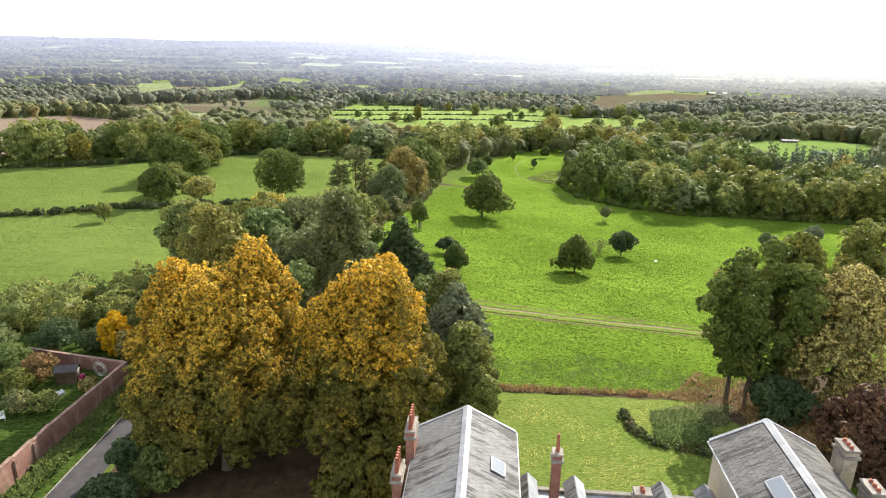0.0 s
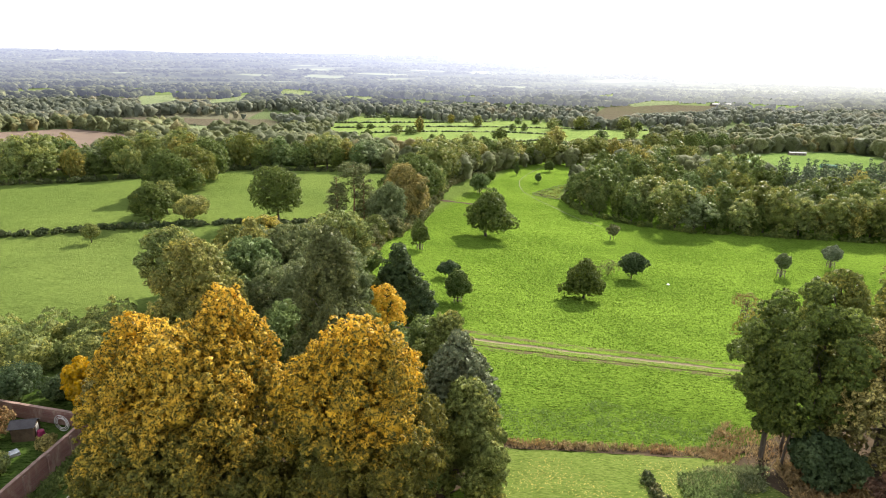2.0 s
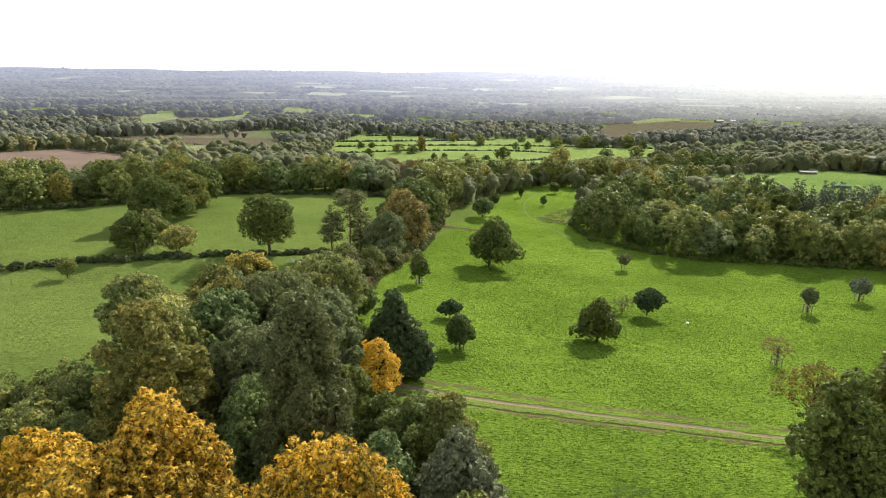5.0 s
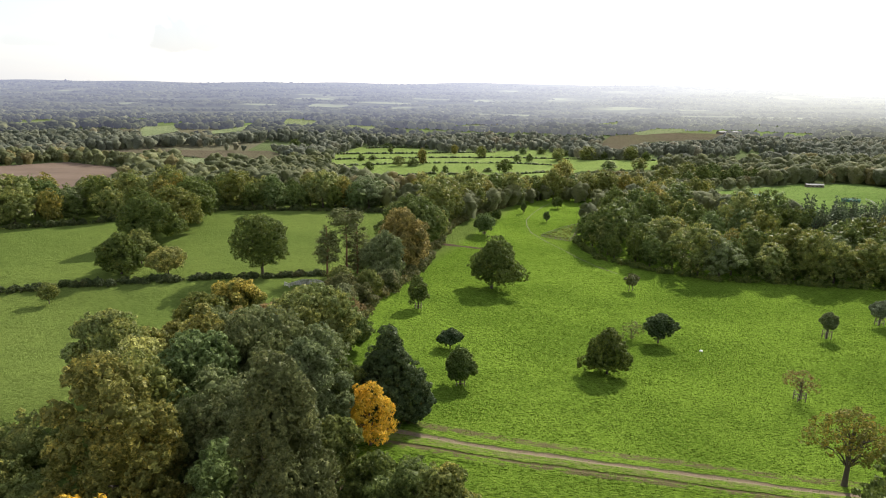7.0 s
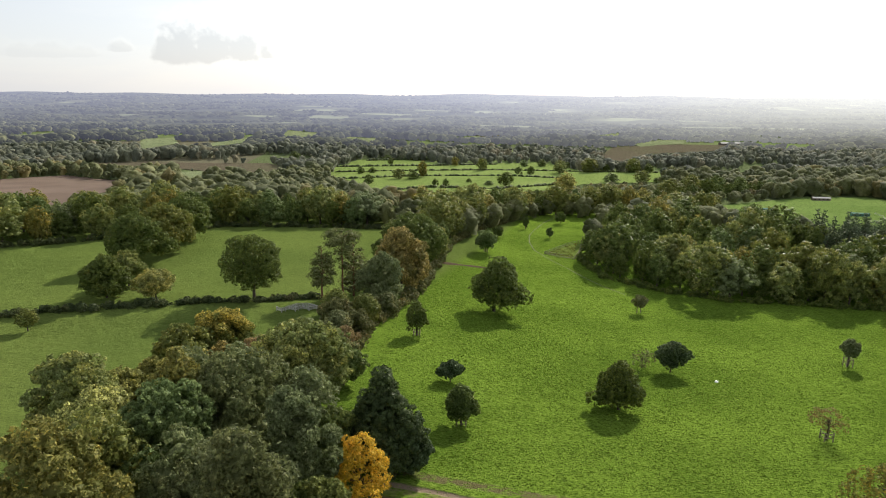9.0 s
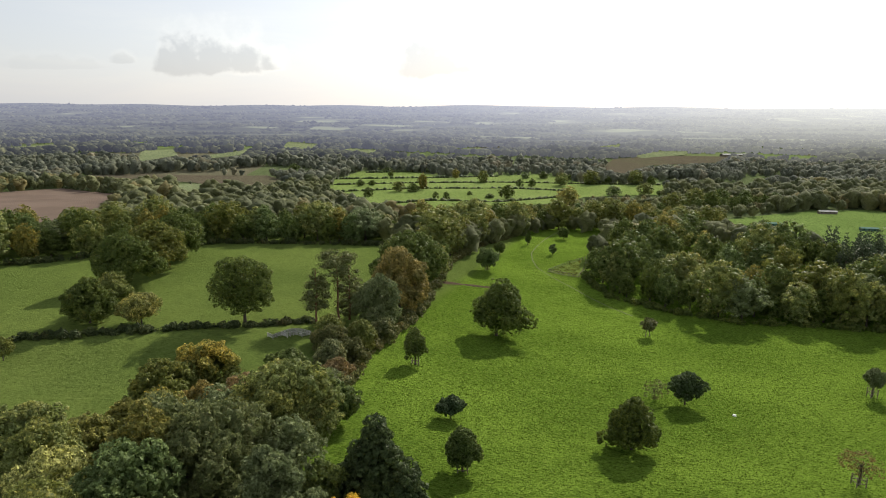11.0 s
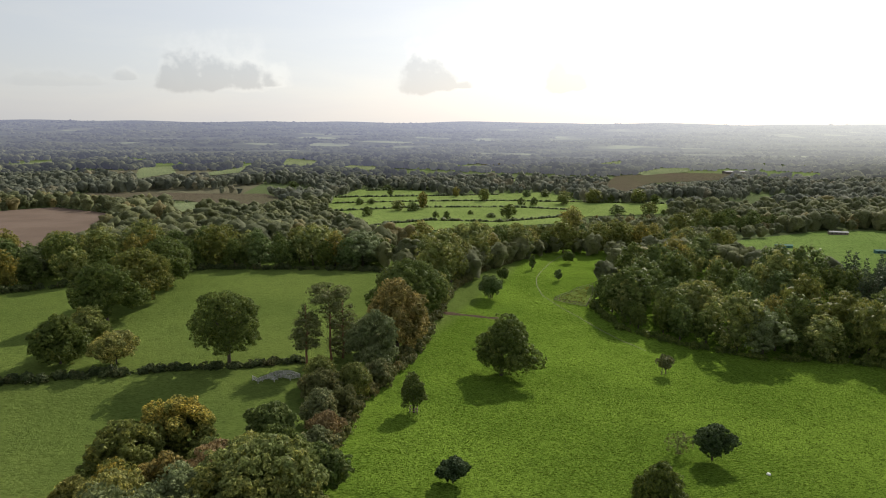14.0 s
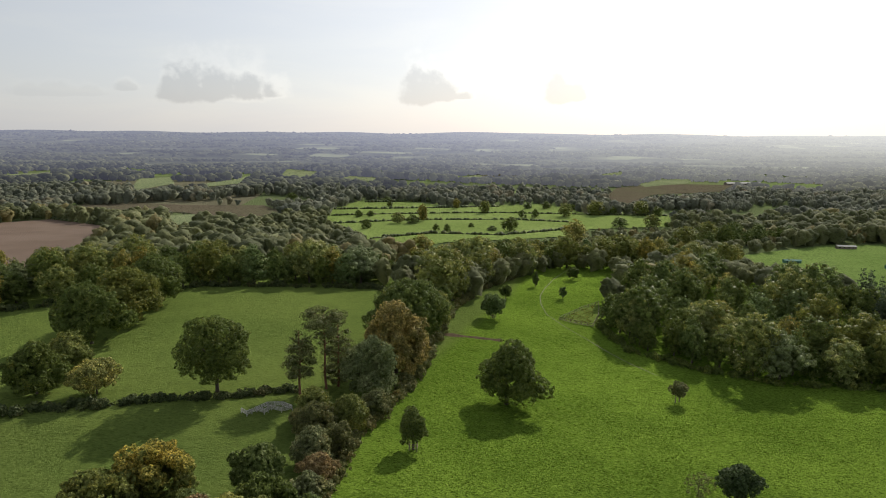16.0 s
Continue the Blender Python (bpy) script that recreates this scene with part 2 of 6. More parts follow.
def mud_material():
    """Cart track: one pale worn rut, a darker second one, and broken verges of turned soil either side."""
    m, n = material("muddy_track")
    at = place_of(n)
    across = n.add("ShaderNodeAttribute", attribute_name="across").outputs["Fac"]
    rag = n.noise(at, 0.35, 5.0, 0.7)
    clods = n.noise(n.scaled(at, 0.5, 1.0, 1.0), 1.3, 5.0, 0.75)
    v = n.math("ADD", across, n.math("MULTIPLY_ADD", rag, 0.22, -0.11))
    rut1 = n.math("MULTIPLY", n.step(n.math("ABSOLUTE", v), 0.15, 0.06), n.step(clods, 0.25, 0.45, 0.45, 1.0))
    rut2 = n.math("MULTIPLY", n.step(n.math("ABSOLUTE", n.math("ADD", v, 0.58)), 0.085, 0.03), n.step(rag, 0.34, 0.46))
    upper = n.math("MULTIPLY", n.step(n.math("ABSOLUTE", n.math("SUBTRACT", v, 0.68)), 0.28, 0.12), n.step(n.math("ADD", clods, n.math("MULTIPLY", rag, 0.6)), 0.70, 0.84))
    lower = n.math("MULTIPLY", n.step(n.math("ABSOLUTE", n.math("ADD", v, 0.70)), 0.20, 0.10), n.step(n.math("ADD", clods, n.math("MULTIPLY", rag, 0.6)), 0.74, 0.86))
    beside = n.math("MULTIPLY", n.step(n.math("ABSOLUTE", n.math("ADD", v, 0.18)), 0.42, 0.12), 0.75)
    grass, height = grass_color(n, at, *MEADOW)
    dirt = n.mix(clods, (0.150, 0.118, 0.070), (0.075, 0.060, 0.036))
    pale = n.mix(n.noise(at, 2.0, 5.0, 0.7), (0.28, 0.22, 0.165), (0.14, 0.105, 0.074))
    color = n.mix(n.math("MULTIPLY", beside, n.step(clods, 0.42, 0.58)), grass, (0.17, 0.16, 0.075))
    color = n.mix(n.math("MULTIPLY", n.math("MAXIMUM", upper, lower), 0.9), color, dirt)
    color = n.mix(n.math("MULTIPLY", rut2, 0.9), color, dirt)
    color = n.mix(rut1, color, pale)
    finish(n, color, 0.85, n.math("ADD", height, n.math("MULTIPLY", n.math("MAXIMUM", rut1, rut2), -1.0)), 0.8, 0.4, spec=0.0)
    return m


def land_material():
    """The one ground sheet: park grass near, pasture to the west, a patchwork of far fields and woodland floor."""
    m, n = material("land")
    at = place_of(n)
    xyz = n.add("ShaderNodeSeparateXYZ")
    n.link(at, xyz.inputs[0])
    x, y, z = xyz.outputs
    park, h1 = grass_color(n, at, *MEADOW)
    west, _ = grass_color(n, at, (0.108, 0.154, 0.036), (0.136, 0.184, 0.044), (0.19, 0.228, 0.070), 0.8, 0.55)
    # the hedge line between pasture and park
    line = n.math("MULTIPLY_ADD", n.step(y, 160.0, 420.0), 60.0, -22.0)
    near = n.mix(n.step(n.math("SUBTRACT", x, line), -4.0, 4.0), west, park)
    cells = n.add("ShaderNodeTexVoronoi")
    n.link(n.scaled(at, 1.0, 0.55, 0.0), cells.inputs["Vector"])
    cells.inputs["Scale"].default_value = 0.006
    pick = n.add("ShaderNodeSeparateColor")
    n.link(cells.outputs["Color"], pick.inputs[0])
    field = n.mix(n.step(pick.outputs[0], 0.3, 0.75), (0.115, 0.145, 0.065), (0.16, 0.215, 0.080))
    field = n.mix(n.step(pick.outputs[1], 0.72, 0.80), field, (0.15, 0.135, 0.095))
    field = n.mix(n.math("MULTIPLY", n.noise(at, 0.03, 5.0, 0.65), 0.5), field, (0.09, 0.11, 0.05))
    far = n.step(y, 430.0, 470.0)
    color = n.mix(far, near, field)
    finish(n, color, 0.85, h1, 0.9, 0.55, spec=0.0)
    return m


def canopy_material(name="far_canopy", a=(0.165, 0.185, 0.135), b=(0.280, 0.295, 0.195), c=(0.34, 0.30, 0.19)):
    """Massed tree crowns: each tree its own green, some turning brown, with dark leaf gaps painted in."""
    m, n = material(name)
    at = place_of(n)
    tone = n.add("ShaderNodeAttribute", attribute_name="tone").outputs["Fac"]
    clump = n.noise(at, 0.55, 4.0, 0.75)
    color = n.mix(n.step(tone, 0.1, 0.85), a, b)
    color = n.mix(n.math("MULTIPLY", n.step(tone, 0.80, 0.92), 0.75), color, c)
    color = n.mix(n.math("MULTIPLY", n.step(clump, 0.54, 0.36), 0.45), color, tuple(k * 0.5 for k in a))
    # the sheen adds a hazy paleness to the crowns
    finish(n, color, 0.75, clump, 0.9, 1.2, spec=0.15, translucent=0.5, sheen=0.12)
    return m


def hill_material():
    """The far distance, glowing with the light of the air in front of it."""
    m, n = material("hazy_distance")
    at = place_of(n)
    xyz = n.add("ShaderNodeSeparateXYZ")
    n.link(at, xyz.inputs[0])
    tree_tone = n.add("ShaderNodeAttribute", attribute_name="tone").outputs["Fac"]
    rows = n.noise(n.scaled(at, 0.6, 0.5, 0.0), 0.012, 4.0, 0.6)
    strips = n.noise(n.scaled(at, 0.35, 0.30, 0.0), 0.014, 3.0, 0.55)
    tone = n.mix(n.step(rows, 0.36, 0.64), (0.034, 0.040, 0.026), (0.066, 0.072, 0.042))
    tone = n.mix(n.step(tree_tone, 0.02, 0.1), tone, n.mix(n.step(tree_tone, 0.1, 1.0), (0.024, 0.029, 0.019), (0.125, 0.130, 0.070)))
    # pale fields show between the woods on the open sheet
    tone = n.mix(n.step(tree_tone, -0.35, -0.65), tone, n.mix(n.step(strips, 0.42, 0.58), (0.085, 0.090, 0.055), (0.155, 0.170, 0.095)))
    # haze is painted in as emission, deeper with distance and towards the sun
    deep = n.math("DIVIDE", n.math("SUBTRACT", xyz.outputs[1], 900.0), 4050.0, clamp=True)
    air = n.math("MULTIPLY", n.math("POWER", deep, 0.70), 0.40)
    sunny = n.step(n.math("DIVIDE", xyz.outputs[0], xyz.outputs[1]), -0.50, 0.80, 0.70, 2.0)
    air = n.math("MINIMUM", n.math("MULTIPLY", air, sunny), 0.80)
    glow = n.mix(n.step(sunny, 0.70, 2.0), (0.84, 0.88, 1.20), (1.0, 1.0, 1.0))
    p = n.add("ShaderNodeBsdfPrincipled")
    n.link(tone, p.inputs["Base Color"])
    p.inputs["Roughness"].default_value = 1.0
    p.inputs["Specular IOR Level"].default_value = 0.0
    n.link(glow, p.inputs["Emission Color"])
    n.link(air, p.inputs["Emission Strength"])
    out = n.add("ShaderNodeOutputMaterial")
    n.link(p.outputs[0], out.inputs[0])
    return m


def bark_material(name, a, b):
    m, n = material(name)
    at = n.add("ShaderNodeTexCoord").outputs["Object"]
    grain = n.noise(n.scaled(at, 6.0, 6.0, 1.2), 1.0, 5.0, 0.7)
    finish(n, n.mix(grain, a, b), 0.9, grain, 0.8, 0.05, spec=0.15)
    return m


def mottled(name, a, b, scale, rough=0.8, bump=0.3, distance=0.02, spec=0.3, detail=5.0, metal=0.0):
    m, n = material(name)
    at = n.add("ShaderNodeTexCoord").outputs["Object"]
    own = n.add("ShaderNodeObjectInfo").outputs["Random"]
    f = n.noise(at, scale, detail, 0.68)
    g = n.noise(at, scale * 7.0, 3.0, 0.6)
    color = n.mix(n.step(f, 0.32, 0.68), a, b)
    color = n.mix(n.math("MULTIPLY", g, 0.35), color, tuple(k * 0.6 for k in a))
    hsv = n.add("ShaderNodeHueSaturation")
    n.put(hsv.inputs["Value"], n.math("MULTIPLY_ADD", own, 0.36, 0.82))
    n.link(color, hsv.inputs["Color"])
    finish(n, hsv.outputs[0], rough, n.math("ADD", f, g), bump, distance, metal=metal, spec=spec)
    return m


LAND = land_material()
MUD = mud_material()
PLOUGH = plough_material()
# crown colours lightened to carry haze; the farther CANOPY is also greyed
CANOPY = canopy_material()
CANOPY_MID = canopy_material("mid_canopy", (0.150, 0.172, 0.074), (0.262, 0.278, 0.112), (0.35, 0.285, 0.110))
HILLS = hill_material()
BARK = bark_material("bark", (0.055, 0.042, 0.032), (0.13, 0.11, 0.09))
BARK_PALE = bark_material("pale_bark", (0.16, 0.13, 0.10), (0.30, 0.26, 0.22))
BARK_PINE = bark_material("pine_bark", (0.10, 0.05, 0.03), (0.24, 0.13, 0.08))
LEAF_LIME = leaf_material("lime_leaves", (0.110, 0.112, 0.030), (0.215, 0.195, 0.044), (0.60, 0.385, 0.054), 0.44, translucent=0.5, height_turn=0.042, own_spread=0.2, vary=0.14, sat=1.04)
LEAF_ORANGE = leaf_material("orange_leaves", (0.48, 0.34, 0.04), (0.66, 0.47, 0.055), (0.64, 0.35, 0.035), 0.5, translucent=0.5, vary=0.2, sat=1.1)
LEAF_FALLEN = leaf_material("fallen_leaf", (0.42, 0.34, 0.08), (0.58, 0.47, 0.13), (0.50, 0.30, 0.06), 0.3, translucent=0.2)
LEAF_OAK = leaf_material("oak_leaves", (0.092, 0.125, 0.034), (0.165, 0.200, 0.052), (0.25, 0.215, 0.05), 0.26, translucent=0.5, own_spread=0.7, sat=1.1)
LEAF_GOLD = leaf_material("golden_oak_leaves", (0.125, 0.145, 0.036), (0.25, 0.262, 0.055), (0.55, 0.41, 0.06), 0.58, translucent=0.5, height_turn=0.03)
LEAF_OLIVE = leaf_material("olive_leaves", (0.138, 0.165, 0.044), (0.230, 0.255, 0.064), (0.34, 0.29, 0.05), 0.36, translucent=0.5)
LEAF_TURN = leaf_material("turning_leaves", (0.150, 0.158, 0.040), (0.275, 0.260, 0.058), (0.50, 0.375, 0.066), 0.42, translucent=0.5)
LEAF_GREEN = leaf_material("green_leaves", (0.105, 0.145, 0.042), (0.185, 0.232, 0.068), (0.22, 0.23, 0.06), 0.2, translucent=0.5)
LEAF_GREY = leaf_material("willow_leaves", (0.135, 0.168, 0.064), (0.240, 0.272, 0.104), translucent=0.5, sat=1.0)
LEAF_SILVER = leaf_material("silver_leaves", (0.13, 0.155, 0.080), (0.25, 0.275, 0.165), translucent=0.3)
LEAF_DARK = leaf_material("evergreen_leaves", (0.052, 0.078, 0.030), (0.100, 0.132, 0.050), translucent=0.35)
LEAF_CEDAR = leaf_material("cedar_needles", (0.100, 0.115, 0.042), (0.172, 0.184, 0.063), (0.21, 0.18, 0.066), 0.25, translucent=0.45)
LEAF_SPRUCE = leaf_material("spruce_needles", (0.050, 0.074, 0.036), (0.095, 0.122, 0.058), translucent=0.3)
LEAF_POPLAR = leaf_material("poplar_leaves", (0.175, 0.190, 0.052), (0.300, 0.300, 0.074), (0.46, 0.40, 0.070), 0.45, translucent=0.5, sat=1.0)
LEAF_RUST = leaf_material("rust_leaves", (0.21, 0.150, 0.068), (0.33, 0.235, 0.095), (0.42, 0.27, 0.09), 0.4, translucent=0.28)
LEAF_COPPER = leaf_material("copper_leaves", (0.140, 0.130, 0.040), (0.245, 0.208, 0.054), (0.46, 0.325, 0.058), 0.50, translucent=0.42, sat=1.0)
LEAF_BEECH = leaf_material("copper_beech_leaves", (0.085, 0.050, 0.032), (0.150, 0.085, 0.050), (0.24, 0.13, 0.06), 0.35, translucent=0.28)
LEAF_THORN = leaf_material("hawthorn_leaves", (0.128, 0.142, 0.056), (0.215, 0.228, 0.085), (0.33, 0.26, 0.09), 0.38)
LEAF_BRAMBLE = leaf_material("bramble_leaves", (0.055, 0.075, 0.028), (0.105, 0.125, 0.046), (0.20, 0.15, 0.06), 0.30)
DRY_GRASS = leaf_material("dry_grass", (0.24, 0.175, 0.09), (0.40, 0.32, 0.16), (0.30, 0.16, 0.08), 0.45, translucent=0.3)
WEED = leaf_material("grey_weeds", (0.13, 0.20, 0.06), (0.20, 0.26, 0.10), lobes=0.5, translucent=0.35)
TUFT = leaf_material("grass_tuft", (0.100, 0.158, 0.016), (0.135, 0.200, 0.024), (0.17, 0.21, 0.040), 0.3, lobes=0.1, translucent=0.40, vary=0.2)
BRICK = mottled("red_brick", (0.20, 0.085, 0.060), (0.29, 0.145, 0.105), 1.5, 0.9)
STONE = mottled("weathered_stone", (0.22, 0.19, 0.15), (0.36, 0.31, 0.25), 1.2, 0.9, 0.5, 0.03)
COPING = mottled("coping_stone", (0.17, 0.15, 0.13), (0.28, 0.26, 0.23), 1.6, 0.9, 0.5, 0.03)
COPING_BRICK = mottled("brick_coping", (0.20, 0.125, 0.10), (0.31, 0.215, 0.175), 1.6, 0.9, 0.5, 0.03)
RENDER = mottled("cream_render", (0.42, 0.37, 0.29), (0.52, 0.46, 0.38), 0.8, 0.9)
def slate_material(name, pale, grey, stain, share):
    """Roof slates: each its own grey, with dark weather streaks across the courses."""
    m, n = material(name)
    at = place_of(n)
    own = n.add("ShaderNodeObjectInfo").outputs["Random"]
    island = n.add("ShaderNodeNewGeometry").outputs["Random Per Island"]
    streak = n.noise(n.scaled(at, 0.30, 2.4, 0.30), 1.0, 6.0, 0.70)
    thin = n.noise(n.scaled(at, 0.8, 7.0, 0.8), 1.0, 5.0, 0.70)
    broad = n.noise(at, 0.28, 3.0, 0.6)
    fine = n.noise(at, 9.0, 3.0, 0.6)
    color = n.mix(n.math("ADD", n.math("MULTIPLY", own, 0.6), n.math("MULTIPLY", island, 0.4)), pale, grey)
    dirt = n.step(n.math("ADD", streak, n.math("MULTIPLY_ADD", broad, 0.5, -0.25)), 0.62 - 0.3 * share, 0.74 - 0.3 * share)
    dirt = n.math("MULTIPLY", n.math("MAXIMUM", dirt, n.math("MULTIPLY", n.step(thin, 0.52, 0.66), 0.7)), 0.88)
    color = n.mix(dirt, color, stain)
    color = n.mix(n.math("MULTIPLY", fine, 0.3), color, stain)
    finish(n, color, 0.72, n.math("ADD", fine, streak), 0.25, 0.01, spec=0.22)
    return m


SLATE = slate_material("slate", (0.215, 0.215, 0.215), (0.150, 0.150, 0.155), (0.032, 0.031, 0.030), 0.46)
SLATE_OLD = slate_material("lichened_slate", (0.160, 0.153, 0.150), (0.100, 0.098, 0.099), (0.028, 0.027, 0.026), 0.46)
LEAD = mottled("lead_sheet", (0.20, 0.21, 0.23), (0.36, 0.37, 0.39), 0.7, 0.42, 0.2, 0.01, 0.5)
TERRACOTTA = mottled("terracotta", (0.24, 0.075, 0.045), (0.36, 0.125, 0.07), 3.0, 0.8)
ASPHALT = mottled("asphalt", (0.042, 0.039, 0.043), (0.070, 0.065, 0.069), 0.8, 0.9, 0.4, 0.01)
SOIL = mottled("bare_soil", (0.055, 0.040, 0.026), (0.105, 0.075, 0.048), 0.6, 0.95, 0.7, 0.1, 0.02)
TRODDEN = mottled("trodden_earth", (0.125, 0.140, 0.050), (0.175, 0.180, 0.078), 0.5, 0.9)
TIMBER = mottled("weathered_timber", (0.15, 0.12, 0.09), (0.27, 0.23, 0.19), 2.0, 0.85)
TIMBER_PALE = mottled("silvered_rail", (0.40, 0.385, 0.36), (0.60, 0.58, 0.54), 2.0, 0.8)
FELT = mottled("roof_felt", (0.030, 0.028, 0.033), (0.055, 0.052, 0.058), 1.0, 0.9)
WHITE = mottled("white_paint", (0.74, 0.74, 0.73), (0.82, 0.82, 0.81), 2.0, 0.5)
GREEN_TIN = mottled("green_tin", (0.06, 0.15, 0.12), (0.09, 0.20, 0.16), 1.0, 0.8, spec=0.1)
GREY_TIN = mottled("pale_tin", (0.20, 0.20, 0.20), (0.30, 0.30, 0.295), 0.6, 0.8)
MAGENTA = mottled("magenta_plastic", (0.22, 0.02, 0.07), (0.28, 0.03, 0.09), 2.0, 0.4)
# base tinted grey-blue for the sky's reflection, on top of the real gloss
PANE, _n = material("rooflight_glass")
finish(_n, (0.16, 0.18, 0.21), 0.08, spec=1.0)
GLASS_DARK, _n = material("dark_glass")
finish(_n, (0.02, 0.025, 0.03), 0.08, spec=0.6)


# ---- building helpers ----
def mesh_from(name, verts, faces, mat, smooth=False):
    me = bpy.data.meshes.new(name)
    me.from_pydata([tuple(v) for v in verts], [], [tuple(int(k) for k in f) for f in faces])
    me.materials.append(mat)
    if smooth:
        me.shade_smooth()
    return me


def fast_mesh(name, verts, tris, mat, smooth=False):
    """A mesh of triangles out of arrays."""
    me = bpy.data.meshes.new(name)
    verts, tris = np.asarray(verts, np.float32), np.asarray(tris, np.int32)
    me.vertices.add(len(verts))
    me.vertices.foreach_set("co", verts.ravel())
    me.loops.add(tris.size)
    me.loops.foreach_set("vertex_index", tris.ravel())
    me.polygons.add(len(tris))
    me.polygons.foreach_set("loop_start", np.arange(0, tris.size, 3, dtype=np.int32))
    me.update(calc_edges=True)
    me.materials.append(mat)
    if smooth:
        me.shade_smooth()
    return me


def part(name, me, parent, label="", at=None):
    if isinstance(me, tuple):
        bm, mat = me
        me = bpy.data.meshes.new(name)
        bm.to_mesh(me)
        bm.free()
        me.materials.append(mat)
    ob = new(name, me)
    ob.parent = parent
    if at is not None:
        ob.matrix_basis = at
    if label:
        ob["label"] = label
    return ob


def box(bm, x0, x1, y0, y1, z0, z1, bevel=0.0):
    made = bmesh.ops.create_cube(bm, size=1.0, matrix=Matrix.Translation(((x0 + x1) / 2, (y0 + y1) / 2, (z0 + z1) / 2)) @ Matrix.Diagonal((x1 - x0, y1 - y0, z1 - z0, 1)))
    if bevel:
        edges = {e for v in made["verts"] for e in v.link_edges}
        bmesh.ops.bevel(bm, geom=list(edges), offset=bevel, segments=1, affect="EDGES")


def box_mesh(x0, x1, y0, y1, z0, z1, bevel=0.0):
    bm = bmesh.new()
    box(bm, x0, x1, y0, y1, z0, z1, bevel)
    return bm


def tube(points, radii, sides=7):
    """Rings round a line of points, joined and capped."""
    verts, tris = [], []
    pts = [Vector(p) for p in points]
    for k, (p, r) in enumerate(zip(pts, radii)):
        d = (pts[min(k + 1, len(pts) - 1)] - pts[max(k - 1, 0)]).normalized()
        a = d.orthogonal().normalized() if abs(d.z) < 0.95 else Vector((1, 0, 0))
        a = (a - d * a.dot(d)).normalized()
        b = d.cross(a)
        for j in range(sides):
            w = 2 * math.pi * j / sides
            verts.append(p + a * (r * math.cos(w)) + b * (r * math.sin(w)))
    for k in range(len(pts) - 1):
        for j in range(sides):
            i0, i1 = k * sides + j, k * sides + (j + 1) % sides
            tris += [(i0, i1, i1 + sides), (i0, i1 + sides, i0 + sides)]
    top = len(verts)
    verts.append(pts[-1])
    base = (len(pts) - 1) * sides
    tris += [(base + j, base + (j + 1) % sides, top) for j in range(sides)]
    return np.array([tuple(v) for v in verts]), np.array(tris)


def ico(subdivisions):
    bm = bmesh.new()
    bmesh.ops.create_icosphere(bm, subdivisions=subdivisions, radius=1.0)
    v = np.array([tuple(q.co) for q in bm.verts])
    f = np.array([[q.index for q in p.verts] for p in bm.faces])
    bm.free()
    return v, f


ICO1, ICO2 = ico(1), ico(2)


def small_blob():
    v, f = [], []
    for j, (z, r) in enumerate(((-0.9, 0.6), (0.0, 1.0), (0.65, 0.75))):
        v += [(r * math.cos(a * 1.2566 + j * 0.6), r * math.sin(a * 1.2566 + j * 0.6), z) for a in range(5)]
    v.append((0, 0, 1.05))
    for j in (0, 5):
        for a in range(5):
            p, q = j + a, j + (a + 1) % 5
            f += [(p, q, q + 5), (p, q + 5, p + 5)]
    f += [(10 + a, 10 + (a + 1) % 5, 15) for a in range(5)]
    return np.array(v), np.array(f)


BLOB = small_blob()


def cards(rng, centres, normals, size, spread=0.9, slim=0.6):
    """Small pointed leaf sprays facing about the normals."""
    k = len(centres)
    nrm = normals + rng.normal(0, spread, (k, 3)) * 0.6
    nrm /= np.linalg.norm(nrm, axis=1)[:, None] + 1e-9
    side = np.cross(nrm, rng.normal(0, 1, (k, 3)))
    side /= np.linalg.norm(side, axis=1)[:, None] + 1e-9
    along = np.cross(nrm, side)
    s = size * rng.uniform(0.6, 1.35, (k, 1))
    v = np.stack([centres - along * s * 0.75 - side * s * slim, centres - along * s * 0.75 + side * s * slim, centres + along * s * 1.1], 1).reshape(-1, 3)
    return v, np.arange(k * 3).reshape(-1, 3)


def gather(pieces):
    vs, fs, o = [], [], 0
    for v, f in pieces:
        vs.append(v)
        fs.append(f + o)
        o += len(v)
    return np.concatenate(vs), np.concatenate(fs)


